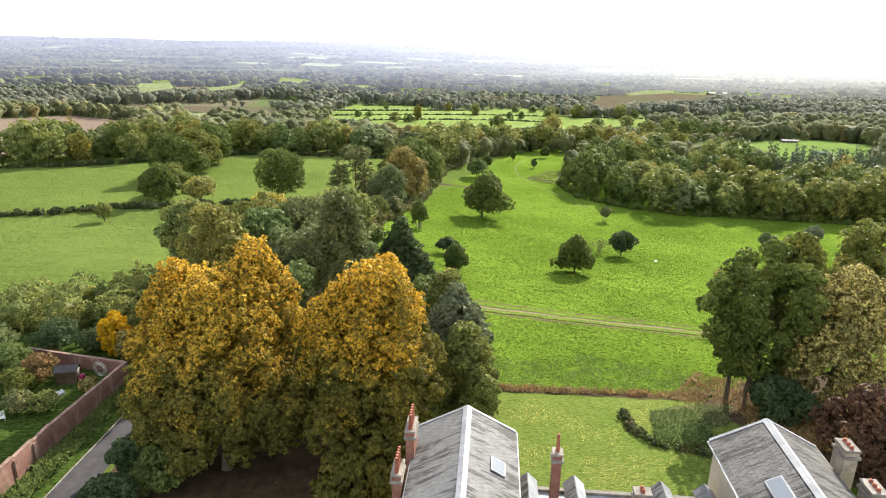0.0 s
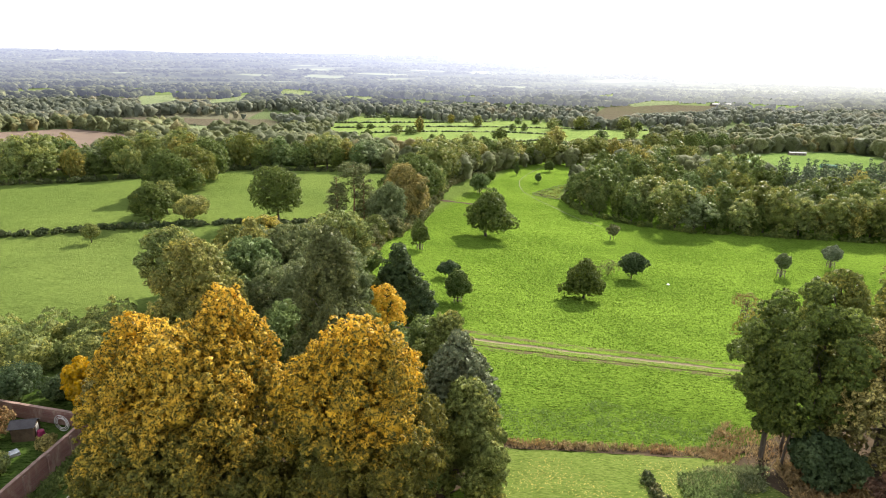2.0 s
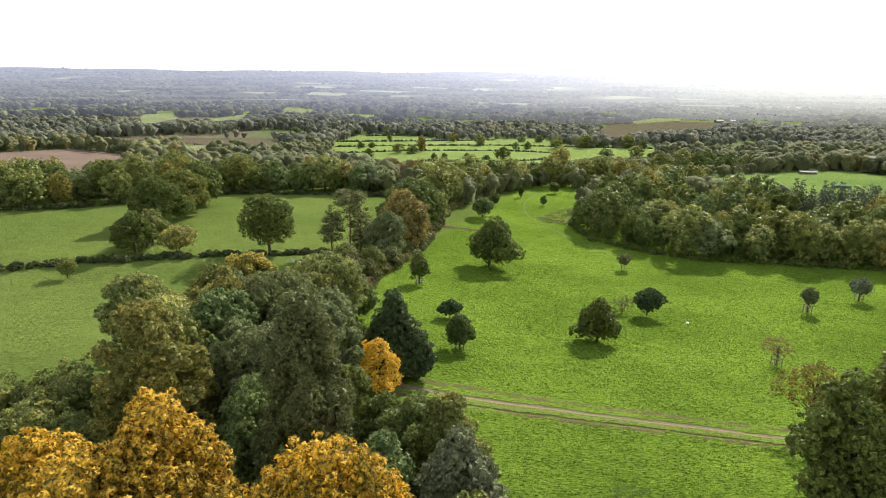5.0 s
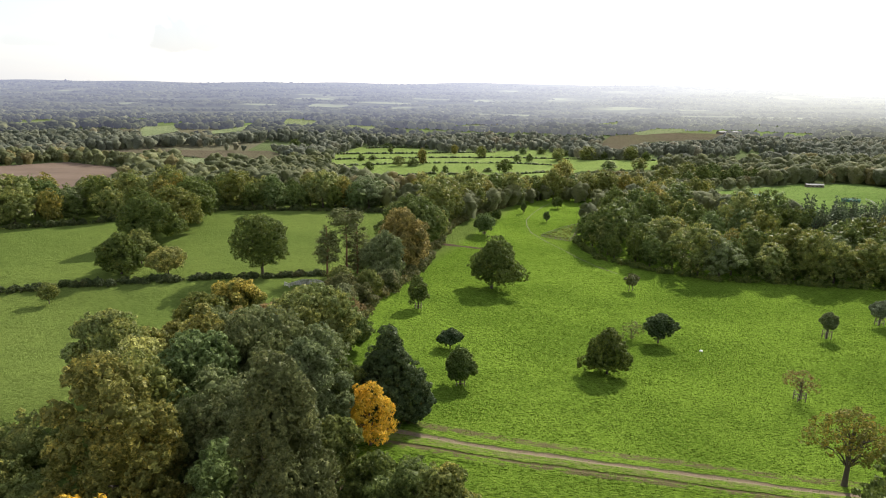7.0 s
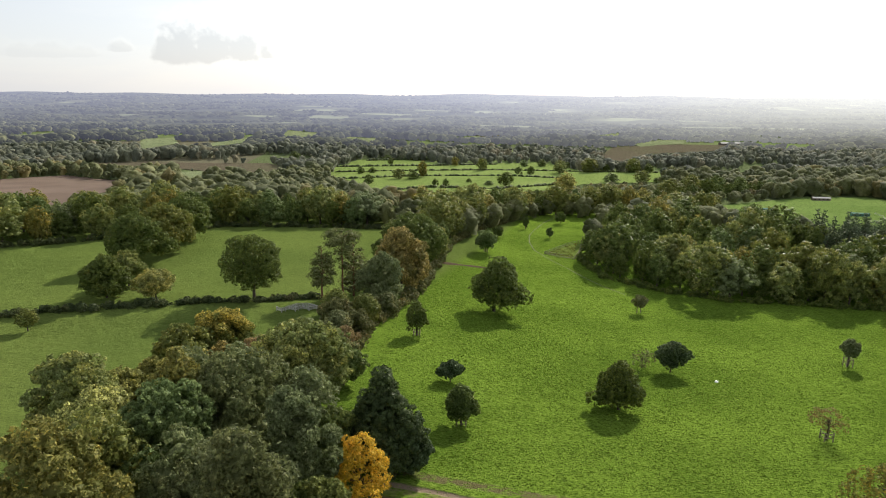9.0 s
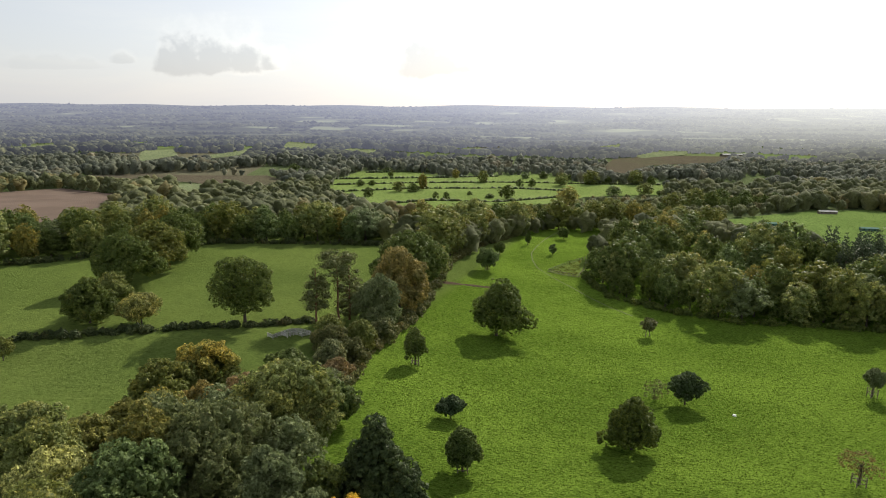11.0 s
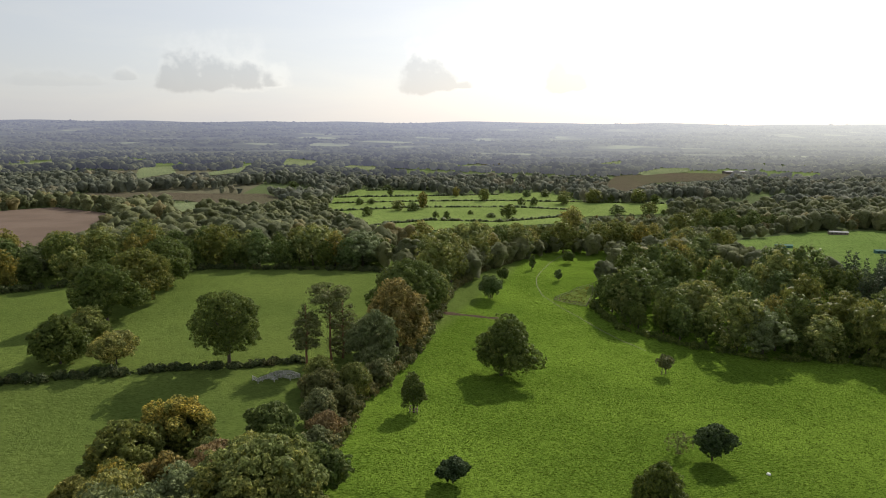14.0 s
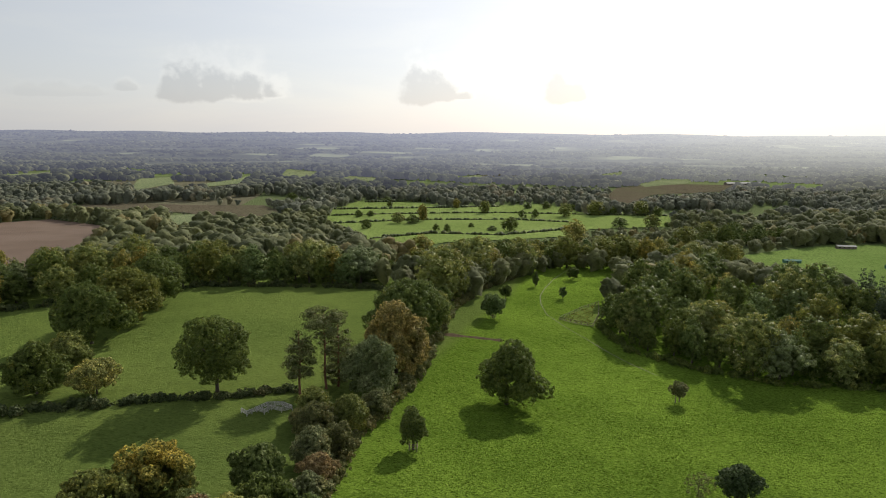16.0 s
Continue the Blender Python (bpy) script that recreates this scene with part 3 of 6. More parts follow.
def crown_lobes(rng, height, radius, low, shape, count):
    """Centres and radii of the boughs' leaf masses: uneven outer boughs, a few plain inner masses last."""
    out = []
    w = rng.uniform(0, 6.28, 4)
    for k in range(count):
        g = (k + 0.5) / count
        phi = k * 2.39996 + rng.uniform(-0.5, 0.5)
        lr = radius * (rng.uniform(0.17, 0.36) if count > 34 else rng.uniform(0.25, 0.44))
        if shape == "cone":
            t = g ** 0.75
            lr = radius * (0.14 + 0.22 * t) * rng.uniform(0.8, 1.25)
            ring = radius * (0.06 + 0.98 * t) * rng.uniform(0.66, 1.16) - lr * 0.6
            z = 1 - 1.95 * (0.03 + 0.95 * t)
            out.append((ring * math.cos(phi), ring * math.sin(phi), z, lr))
            continue
        zz = 1 - 1.9 * g
        swell = 1 + 0.16 * math.sin(2 * phi + w[0]) + 0.12 * math.sin(3 * phi + 2 * zz + w[1]) + 0.10 * math.sin(5 * zz + phi + w[2]) + rng.normal(0, 0.07)
        flat = math.sqrt(max(0.0, 1 - abs(zz) ** (2.6 if shape == "dome" else 2.2)))
        if shape == "egg":
            flat = math.sqrt(max(0.0, 1 - (max(0.0, zz + 0.45) / 1.45) ** 1.7)) * (1.0 if zz > -0.6 else 0.9)
        elif shape == "tent":
            flat = (0.10 + 0.90 * min(1.0, (1 - zz) / 1.45) ** 0.75) * (1.0 if zz > -0.7 else 0.8)
        elif zz < -0.3:
            flat *= 0.92 if shape == "dome" else 0.86
        ring = max(0.0, radius * swell * (0.12 + 0.88 * flat) - lr * 0.7)
        out.append((ring * math.cos(phi), ring * math.sin(phi), zz * (0.92 + 0.1 * math.sin(phi + w[3])), lr))
    if shape == "cone":
        out += [(0, 0, 0.35, radius * 0.28), (0, 0, -0.1, radius * 0.42), (0, 0, -0.55, radius * 0.55)]
    else:
        out += [(0, 0, 0.45, radius * 0.52), (0, 0, 0.0, radius * 0.70), (0, 0, -0.45, radius * 0.66)]
    return np.array(out)


FINER, MORE = 0.78, 2.4


def crown_mesh(rng, lobes, n_cards, size, squash=0.85, core=0.84, spread=0.5, fine=1, slim=0.6, inner=0):
    """Leaf sprays gathered in clumps on the boughs' outer sides, over rough inner leaf masses."""
    base, tri = ICO1 if fine == 1 else ICO2
    n_cards, size = int(n_cards * MORE), size * FINER
    pieces = []
    for x, y, z, r in lobes:
        v = base * (1 + rng.normal(0, 0.18, (len(base), 1))) * r * core * 0.80 * [1, 1, squash]
        pieces.append((v + [x, y, z], tri))
    outer = lobes[: len(lobes) - inner]
    area = outer[:, 3] ** 2
    clumps = max(24, n_cards // 22)
    # clumps spread evenly round each bough
    p, d, own = [], [], []
    for (x, y, z, r), share in zip(outer, area / area.sum()):
        k = max(5, round(clumps * 1.7 * share))
        u = (np.arange(k) + 0.5) / k
        a = np.arange(k) * 2.39996 + rng.uniform(0, 6.28) + rng.normal(0, 0.25, k)
        zz = 1 - 1.75 * u + rng.normal(0, 0.06, k)
        flat = np.sqrt(np.clip(1 - zz * zz, 0, 1))
        way = np.stack([np.cos(a) * flat, np.sin(a) * flat, np.clip(zz, -1, 1)], 1)
        p.append(np.array([x, y, z]) + way * r * (rng.uniform(0.78, 1.0, (k, 1)) + 0.35 * rng.random((k, 1)) ** 5) * [1, 1, squash])
        d.append(way)
        own.append(np.full(k, min(0.6, 1.75 / math.sqrt(k)) * r))
    p, d, reach = np.concatenate(p), np.concatenate(d), np.concatenate(own)
    keep = np.ones(len(p), bool)
    for x, y, z, r in lobes:
        q = (p - [x, y, z]) / [1, 1, squash]
        keep &= ~((q ** 2).sum(1) < (0.76 * r) ** 2)
    p, d, reach = p[keep], d[keep], reach[keep] * rng.uniform(0.7, 1.3, keep.sum())
    # the sprays of each clump stand on its outer, upper side
    pick = rng.choice(len(p), int(n_cards * 1.2), p=reach ** 2 / (reach ** 2).sum())
    g = rng.normal(0, 1, (len(pick), 3))
    g /= np.linalg.norm(g, axis=1)[:, None]
    g = g + d[pick] * 0.7 + [0, 0, 0.2]
    g /= np.linalg.norm(g, axis=1)[:, None] + 1e-9
    c = p[pick] + g * reach[pick, None] * (rng.uniform(0.6, 1.0, (len(pick), 1)) + 0.35 * rng.random((len(pick), 1)) ** 6) * [1, 1, 0.8]
    keep = np.ones(len(c), bool)
    for x, y, z, r in lobes:
        q = (c - [x, y, z]) / [1, 1, squash]
        keep &= ~((q ** 2).sum(1) < (0.68 * r) ** 2)
    pieces.append(cards(rng, c[keep][:n_cards], g[keep][:n_cards], size, spread, slim))
    return gather(pieces)


def trunk_mesh(rng, height, radius, thick, low, lobes, limbs=7, stems=1, lean=0.02):
    pieces = []
    for s in range(stems):
        off = np.array([0.0, 0.0]) if stems == 1 else radius * 0.35 * np.array([math.cos(s * 2.4 + 1), math.sin(s * 2.4 + 1)])
        top = height * (0.72 if stems == 1 else 0.6)
        pts = [(off[0] * (1 - 0.0 * f) + rng.normal(0, lean) * height * f, off[1] + rng.normal(0, lean) * height * f, top * f - (0.35 if f == 0 else 0)) for f in (0, 0.03, 0.15, 0.35, 0.6, 0.8, 1.0)]
        rad = [thick * k for k in (1.55, 1.2, 1.0, 0.85, 0.6, 0.38, 0.12)]
        pieces.append(tube(pts, rad, 8))
        order = rng.permutation(len(lobes))[: max(1, limbs // stems)]
        for j in order:
            x, y, z, r = lobes[j]
            f = min(0.9, max(0.25, (z / height) * 0.6)) / (top / height)
            f = min(f, 0.95)
            k = min(5, int(f * 6))
            start = Vector(pts[min(k + 1, 6)])
            end = Vector((x, y, z))
            m1 = start.lerp(end, 0.45) + Vector((0, 0, 0.12 * (end - start).length))
            pieces.append(tube([start, m1, start.lerp(end, 0.8), end], [thick * 0.42, thick * 0.3, thick * 0.18, thick * 0.06], 5))
    return gather(pieces)


def tree(name, x, y, height, radius, mat, label, category="tree", low=0.22, shape="round", lobes=26, n_cards=5000, size=0.33, seed=1, bark=None,
         thick=None, limbs=7, stems=1, squash=0.85, group="", slim=0.6, sink=0.0, core=0.84, fine=1, offset=(0, 0)):
    rng = np.random.default_rng(seed)
    bark = bark or BARK
    thick = thick or max(0.06, height * 0.022)
    root = tagged(new(name), label, category, group)
    root.location = (x, y, float(ground(x, y)) - sink)
    root.rotation_euler = (0, 0, 0)
    lb = crown_lobes(rng, height, radius, low, shape, lobes)
    # fit the crown to its outline
    k = radius / np.percentile(np.hypot(lb[:, 0], lb[:, 1]) + 1.28 * lb[:, 3], 84)
    lb[:, 0] = lb[:, 0] * k + offset[0]
    lb[:, 1] = lb[:, 1] * k + offset[1]
    lb[:, 3] *= k
    room = lb[:, 3] * squash * 1.22
    lift = (lb[:, 2] - lb[:, 2].min()) / (lb[:, 2].max() - lb[:, 2].min())
    lb[:, 2] = height * low + room + lift * (height * (1 - low) - 2 * room)
    v, f = trunk_mesh(rng, height, radius, thick, low, lb, limbs, stems)
    part("trunk", fast_mesh("trunk", v, f, bark, True), root)
    v, f = crown_mesh(rng, lb, n_cards, size, squash, core, fine=fine, slim=slim, inner=3)
    part("crown", fast_mesh("crown", v, f, mat), root)
    return root


def drape(name, poly, lift, mat, step, label, category, kind="structure"):
    """A sheet over the land with the outline of a polygon."""
    bm = bmesh.new()
    bm.faces.new([bm.verts.new((x, y, 0)) for x, y in poly])
    bmesh.ops.triangulate(bm, faces=bm.faces[:])
    xs, ys = [p[0] for p in poly], [p[1] for p in poly]
    for lo, hi, no in ((min(xs), max(xs), Vector((1, 0, 0))), (min(ys), max(ys), Vector((0, 1, 0)))):
        for k in np.arange(lo + step, hi, step):
            bmesh.ops.bisect_plane(bm, geom=bm.verts[:] + bm.edges[:] + bm.faces[:], plane_co=no * float(k), plane_no=no)
    for v in bm.verts:
        v.co.z = float(ground(v.co.x, v.co.y)) + lift
    bmesh.ops.recalc_face_normals(bm, faces=bm.faces[:])
    me = bpy.data.meshes.new(name)
    bm.to_mesh(me)
    bm.free()
    if len(me.polygons) and me.polygons[0].normal.z < 0:
        me.flip_normals()
    me.materials.append(mat)
    me.shade_smooth()
    return tagged(new(name, me), label, category, kind=kind)


# ---- ground ----
def lines(near, step, far, grow):
    out, v, s = [], near, step
    while v < far:
        s *= grow
        v += s
        out.append(v)
    return out


def build_ground():
    gx = list(np.arange(-150, 200.1, 3.5))
    gx = [150 - v - 300 for v in lines(150, 2.5, 4200, 1.09)][::-1] + gx + [v for v in lines(200, 2.5, 4200, 1.09)]
    gx = sorted(gx)
    gy = [-300, -200, -120, -70, -40, -20] + list(np.arange(-10, 330, 3.0)) + lines(329.0, 3.0, 3000, 1.05)
    X, Y = np.meshgrid(np.array(gx), np.array(gy))
    Z = ground(X, Y)
    nx, ny = len(gx), len(gy)
    verts = np.stack([X.ravel(), Y.ravel(), Z.ravel()], 1)
    i = (np.arange(ny - 1)[:, None] * nx + np.arange(nx - 1)[None, :]).ravel()
    tris = np.concatenate([np.stack([i, i + 1, i + nx + 1], 1), np.stack([i, i + nx + 1, i + nx], 1)])
    tagged(new("ground", fast_mesh("ground", verts, tris, LAND, True)), "green parkland sloping down to farmland and woods", "ground", kind="structure")


build_ground()


def build_distance():
    """Wooded country from about two kilometres on, up to the skyline."""
    rng = np.random.default_rng(7)
    gx = np.arange(-4600, 4601, 60.0)
    gy = np.array([1900 + 3050 * (k / 60) ** 1.25 for k in range(61)])
    X, Y = np.meshgrid(gx, gy)
    Z = ground(X, Y) + 2 + (Y - 1900) * 0.003
    Z = Z + np.interp(Y, [1900, 2600], [0, 1]) * (7 + 6 * np.sin(X * 0.0061 + Y * 0.004) * np.sin(Y * 0.0093 + X * 0.0017))
    Z = Z - np.interp(Y, [3000, 4950], [0, 22])
    Z[-1] += 4 * np.sin(gx * 0.0016 + 1.0) + 2.5 * np.sin(gx * 0.0053)
    nx = len(gx)
    i = (np.arange(len(gy) - 1)[:, None] * nx + np.arange(nx - 1)[None, :]).ravel()
    tris = np.concatenate([np.stack([i, i + 1, i + nx + 1], 1), np.stack([i, i + nx + 1, i + nx], 1)])
    pieces = [(np.stack([X.ravel(), Y.ravel(), Z.ravel()], 1), tris)]
    # copses and tree lines on it, with open fields between
    meadow = np.zeros(X.shape, bool)
    count = 11000
    t = rng.uniform(0, 1, count)
    y = 1900 + 2900 * t ** 1.5
    x = rng.uniform(-0.85, 0.85, count) * y
    gap = np.sin(x * 0.004 + 2 * np.sin(y * 0.005)) + np.sin(y * 0.016 + 1.6 * np.sin(x * 0.003))
    wooded = gap < 1.0
    for _ in range(34):
        fy = 1960 + 2300 * rng.uniform(0, 1) ** 1.3
        fx, fw, fd = rng.uniform(-0.8, 0.8) * fy, rng.uniform(45, 110), rng.uniform(30, 60) * fy / 2200
        wooded &= ~((np.abs(x - fx) < fw) & (y > fy - fd - 0.05 * fy) & (y < fy + fd))
        meadow |= (np.abs(X - fx) < fw) & (np.abs(Y - fy) < fd)
    x, y = x[wooded], y[wooded]
    h = rng.uniform(8, 15, len(x)) + (y - 1900) * 0.001
    ring = [(math.cos(a * 1.2566), math.sin(a * 1.2566)) for a in range(5)]
    base = np.array([(c, q, -0.9) for c, q in ring] + [(0.8 * c, 0.8 * q, 0.45) for c, q in ring] + [(0, 0, 1.0)])
    tri = np.array([t for a in range(5) for t in ((a, (a + 1) % 5, 5 + (a + 1) % 5), (a, 5 + (a + 1) % 5, 5 + a), (5 + a, 5 + (a + 1) % 5, 10))])
    v = base[None] * (1 + rng.normal(0, 0.18, (len(x), len(base), 1))) * np.stack([h * rng.uniform(0.5, 1.7, len(x)), h * 0.7, h * rng.uniform(0.45, 0.8, len(x))], 1)[:, None, :]
    swell = np.interp(y, [1900, 2600], [0, 1]) * (7 + 6 * np.sin(x * 0.0061 + y * 0.004) * np.sin(y * 0.0093 + x * 0.0017))
    v += np.stack([x, y, ground(x, y) + 2 + (y - 1900) * 0.003 + swell - np.interp(y, [3000, 4950], [0, 22]) - h * 0.1], 1)[:, None, :]
    pieces.append((v.reshape(-1, 3), (tri[None] + (np.arange(len(x)) * len(base))[:, None, None]).reshape(-1, 3)))
    v, f = gather(pieces)
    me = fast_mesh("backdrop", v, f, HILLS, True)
    stand = 0.5 + 0.5 * np.sin(x * 0.0052 + 1.7 * np.sin(y * 0.011)) * np.sin(y * 0.0135 + 1.9 * np.sin(x * 0.0037))
    tone = np.concatenate([np.where(meadow, -1.0, 0.0).ravel(), np.repeat(0.05 + 0.95 * (0.55 * stand + 0.45 * rng.uniform(0, 1, len(x))), len(base))])
    me.attributes.new("tone", "FLOAT", "POINT").data.foreach_set("value", tone.astype(np.float32))
    tagged(new("backdrop", me), "hazy blue-grey wooded distance up to the skyline", "landscape", kind="structure")


build_distance()

BRIGHT_FIELDS = [(-131, 717), (-144, 816), (-126, 931), (-63, 921), (-31, 895), (-12, 856), (35, 873), (118, 899), (143, 867), (152, 773), (242, 779), (211, 675), (126, 647), (94, 587), (45, 558), (-4, 539), (-39, 490), (-71, 566)]
FIELDS = [
    ("ploughed_field", [(-213, 294), (-188, 317), (-300, 628), (-400, 690), (-520, 560), (-330, 330)], PLOUGH, "brown ploughed field between hedges and woods", "field"),
    ("field", BRIGHT_FIELDS, BRIGHT, "bright green sunlit pastures divided by hedges", "field"),
    ("field", [(172, 468), (178, 425), (192, 370), (215, 325), (340, 490), (335, 552), (280, 542), (205, 492)], SHEDFIELD, "short green field with two low sheds", "field"),
    ("field", [(-483, 825), (-394, 870), (-328, 853), (-238, 860), (-185, 772), (-212, 695), (-298, 763), (-366, 784), (-434, 799)], STUBBLE, "dull brown stubble field between woods", "field"),
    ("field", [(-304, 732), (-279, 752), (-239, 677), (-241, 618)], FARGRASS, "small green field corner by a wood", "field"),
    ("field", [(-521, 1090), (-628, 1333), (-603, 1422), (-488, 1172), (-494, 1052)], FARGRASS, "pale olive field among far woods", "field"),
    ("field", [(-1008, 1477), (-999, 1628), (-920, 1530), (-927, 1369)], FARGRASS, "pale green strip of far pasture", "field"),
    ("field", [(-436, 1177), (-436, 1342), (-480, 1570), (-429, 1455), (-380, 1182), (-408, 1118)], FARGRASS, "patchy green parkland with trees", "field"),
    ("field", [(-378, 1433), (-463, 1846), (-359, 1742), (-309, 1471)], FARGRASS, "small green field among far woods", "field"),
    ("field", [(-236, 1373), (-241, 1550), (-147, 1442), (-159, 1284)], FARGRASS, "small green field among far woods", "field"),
    ("field", [(219, 987), (283, 1169), (451, 1284), (524, 1255), (433, 1103), (303, 1038), (232, 913)], STUBBLE, "brown stubble fields by a long barn", "field"),
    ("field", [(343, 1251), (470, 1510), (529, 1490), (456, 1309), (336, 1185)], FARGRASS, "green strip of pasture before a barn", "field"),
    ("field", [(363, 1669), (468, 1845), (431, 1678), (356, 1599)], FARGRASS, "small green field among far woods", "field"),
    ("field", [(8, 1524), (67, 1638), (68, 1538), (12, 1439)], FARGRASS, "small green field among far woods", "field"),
]
for fname, fpoly, fmat, flabel, fcat in FIELDS:
    dist = max(p[1] for p in fpoly)
    drape(fname, fpoly, 0.12 + dist * 0.0006, fmat, 20 if dist < 950 else 40, flabel, fcat)

# ---- large trees round the house ----
LIME = "tall lime tree in golden autumn leaf"
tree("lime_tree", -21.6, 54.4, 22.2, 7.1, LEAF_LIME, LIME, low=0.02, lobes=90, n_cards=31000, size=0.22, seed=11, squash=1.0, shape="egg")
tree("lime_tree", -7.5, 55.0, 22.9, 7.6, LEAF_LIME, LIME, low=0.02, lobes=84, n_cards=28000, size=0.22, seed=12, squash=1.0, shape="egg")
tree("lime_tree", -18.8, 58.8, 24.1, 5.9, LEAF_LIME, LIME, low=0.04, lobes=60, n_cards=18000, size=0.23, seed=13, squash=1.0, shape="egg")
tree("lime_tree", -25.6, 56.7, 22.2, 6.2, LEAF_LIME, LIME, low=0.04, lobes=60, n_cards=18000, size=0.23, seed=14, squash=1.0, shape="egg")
tree("holm_oak", 2.8, 62.5, 13.4, 4.8, LEAF_OLIVE, "dense olive-green evergreen oak beside the lawn", low=0.08, lobes=40, n_cards=11000, size=0.26, seed=15, shape="egg")
tree("whitebeam_tree", 1.6, 68.5, 16.4, 5.0, LEAF_SILVER, "silver-leaved whitebeam tree beside the lawn", low=0.12, lobes=34, n_cards=9000, size=0.27, seed=16, shape="egg")
tree("laurel_tree", -5.4, 70.0, 15.0, 5.0, LEAF_GREEN, "dark green bushy laurel tree", low=0.08, lobes=36, n_cards=9000, size=0.28, seed=17, shape="egg")
tree("field_maple", 0.6, 77.0, 15.4, 4.4, LEAF_OLIVE, "olive-green field maple turning yellow", low=0.15, lobes=30, n_cards=6500, size=0.28, seed=18, shape="egg")
tree("cedar_tree", -13.2, 76.5, 25.6, 5.2, LEAF_CEDAR, "tall dusky grey-green cypress tree with a dense crown", low=0.12, lobes=60, n_cards=17000, size=0.26, seed=19, squash=1.25, bark=BARK_PALE, slim=0.35, shape="egg")
tree("poplar_tree", -31.8, 85.0, 21.2, 6.8, LEAF_POPLAR, "pale yellow-green poplar tree", low=0.12, lobes=46, n_cards=11000, size=0.30, seed=20, core=0.72, shape="egg")
tree("willow_tree", -26.0, 110.5, 18.0, 7.8, LEAF_GREY, "broad grey-green willow tree", low=0.12, lobes=46, n_cards=12000, size=0.34, seed=21, shape="dome", slim=0.4)
tree("willow_tree", -17.0, 105.0, 16.4, 5.0, LEAF_GREY, "broad grey-green willow tree", low=0.12, lobes=36, n_cards=9000, size=0.33, seed=22, slim=0.4, shape="egg")
tree("willow_tree", -30.5, 101.5, 17.4, 6.6, LEAF_GREEN, "dark green bushy willow tree", low=0.1, lobes=36, n_cards=9000, size=0.32, seed=23)
tree("oak_tree", -47.5, 113.0, 15.5, 5.8, LEAF_OLIVE, "olive-green oak tree at the pasture's edge", low=0.15, lobes=26, n_cards=6000, size=0.34, seed=24)
tree("holly_tree", -8.4, 119.5, 14.6, 6.6, LEAF_DARK, "dark glossy conical holly tree by the track", low=0.03, lobes=72, n_cards=10000, size=0.30, seed=25, shape="cone")
tree("holly_bush", -4.2, 117.5, 5.6, 3.1, LEAF_DARK, "small dark holly bush by the track", category="bush", low=0.05, lobes=18, n_cards=2600, size=0.28, seed=26)
tree("birch_tree", -10.0, 108.4, 9.6, 4.0, LEAF_ORANGE, "small bright orange autumn tree", low=0.12, lobes=30, n_cards=2600, size=0.24, seed=27, shape="tent", core=0.2)
tree("hazel_bush", -13.0, 98.0, 9.0, 3.6, LEAF_OLIVE, "yellow-green hazel bush under tall trees", category="bush", low=0.05, lobes=20, n_cards=3200, size=0.3, seed=28)
tree("maple_tree", -32.5, 109.5, 18.6, 3.8, LEAF_POPLAR, "field maple in yellow and orange leaf", low=0.15, lobes=26, n_cards=5000, size=0.34, seed=29)
tree("oak_tree", -43.0, 154.0, 12.4, 5.6, LEAF_GOLD, "oak tree with a golden top and dead twigs", low=0.12, lobes=40, n_cards=6500, size=0.33, seed=30, shape="dome")
tree("oak_tree", -47.5, 145.5, 11.4, 6.4, LEAF_OLIVE, "broad olive-green oak beside a golden one", low=0.1, lobes=40, n_cards=6500, size=0.33, seed=40, shape="dome")
tree("oak_tree", -22.0, 126.5, 18.4, 8.2, LEAF_OLIVE, "broad olive-brown oak tree in the hedgerow", low=0.18, lobes=42, n_cards=9500, size=0.36, seed=31, shape="dome")
tree("hedge_bush", -31.0, 163.0, 8.2, 4.6, LEAF_GREEN, "round green bush in the hedgerow", category="bush", low=0.05, lobes=24, n_cards=4000, size=0.34, seed=32)
# group east of the lawn
tree("oak_tree", 39.3, 72.5, 22.2, 6.9, LEAF_OAK, "tall dark green oak with several trunks", low=0.14, lobes=40, n_cards=14000, size=0.28, seed=33, stems=5, limbs=10, core=0.6, thick=0.15, shape="round")
tree("oak_tree", 47.2, 79.0, 22.5, 5.6, LEAF_OLIVE, "tall green oak turning yellow on top", low=0.25, lobes=46, n_cards=11000, size=0.28, seed=34, limbs=14, core=0.5, shape="egg")
tree("oak_tree", 60.5, 82.0, 24.0, 7.0, LEAF_OLIVE, "tall pale green tree at the lawn's edge", low=0.2, lobes=46, n_cards=9000, size=0.3, seed=35)
tree("beech_tree", 49.5, 71.5, 19.6, 7.6, LEAF_COPPER, "beech tree in orange-brown autumn leaf", low=0.08, lobes=52, n_cards=14000, size=0.28, seed=36, core=0.55, shape="egg")
tree("yew_tree", 41.0, 67.0, 5.6, 3.8, LEAF_DARK, "dark green yew tree beneath taller trees", low=0.05, lobes=30, n_cards=8000, size=0.26, seed=37, shape="dome")
tree("beech_tree", 43.5, 55.0, 10.2, 4.6, LEAF_BEECH, "low rust-brown copper beech", low=0.05, lobes=28, n_cards=8000, size=0.25, seed=38)
tree("oak_tree", 36.8, 72.0, 15.0, 3.2, LEAF_OAK, "slim dark green oak at the lawn's edge", low=0.25, lobes=18, n_cards=4000, size=0.28, seed=39, core=0.6, thick=0.15)

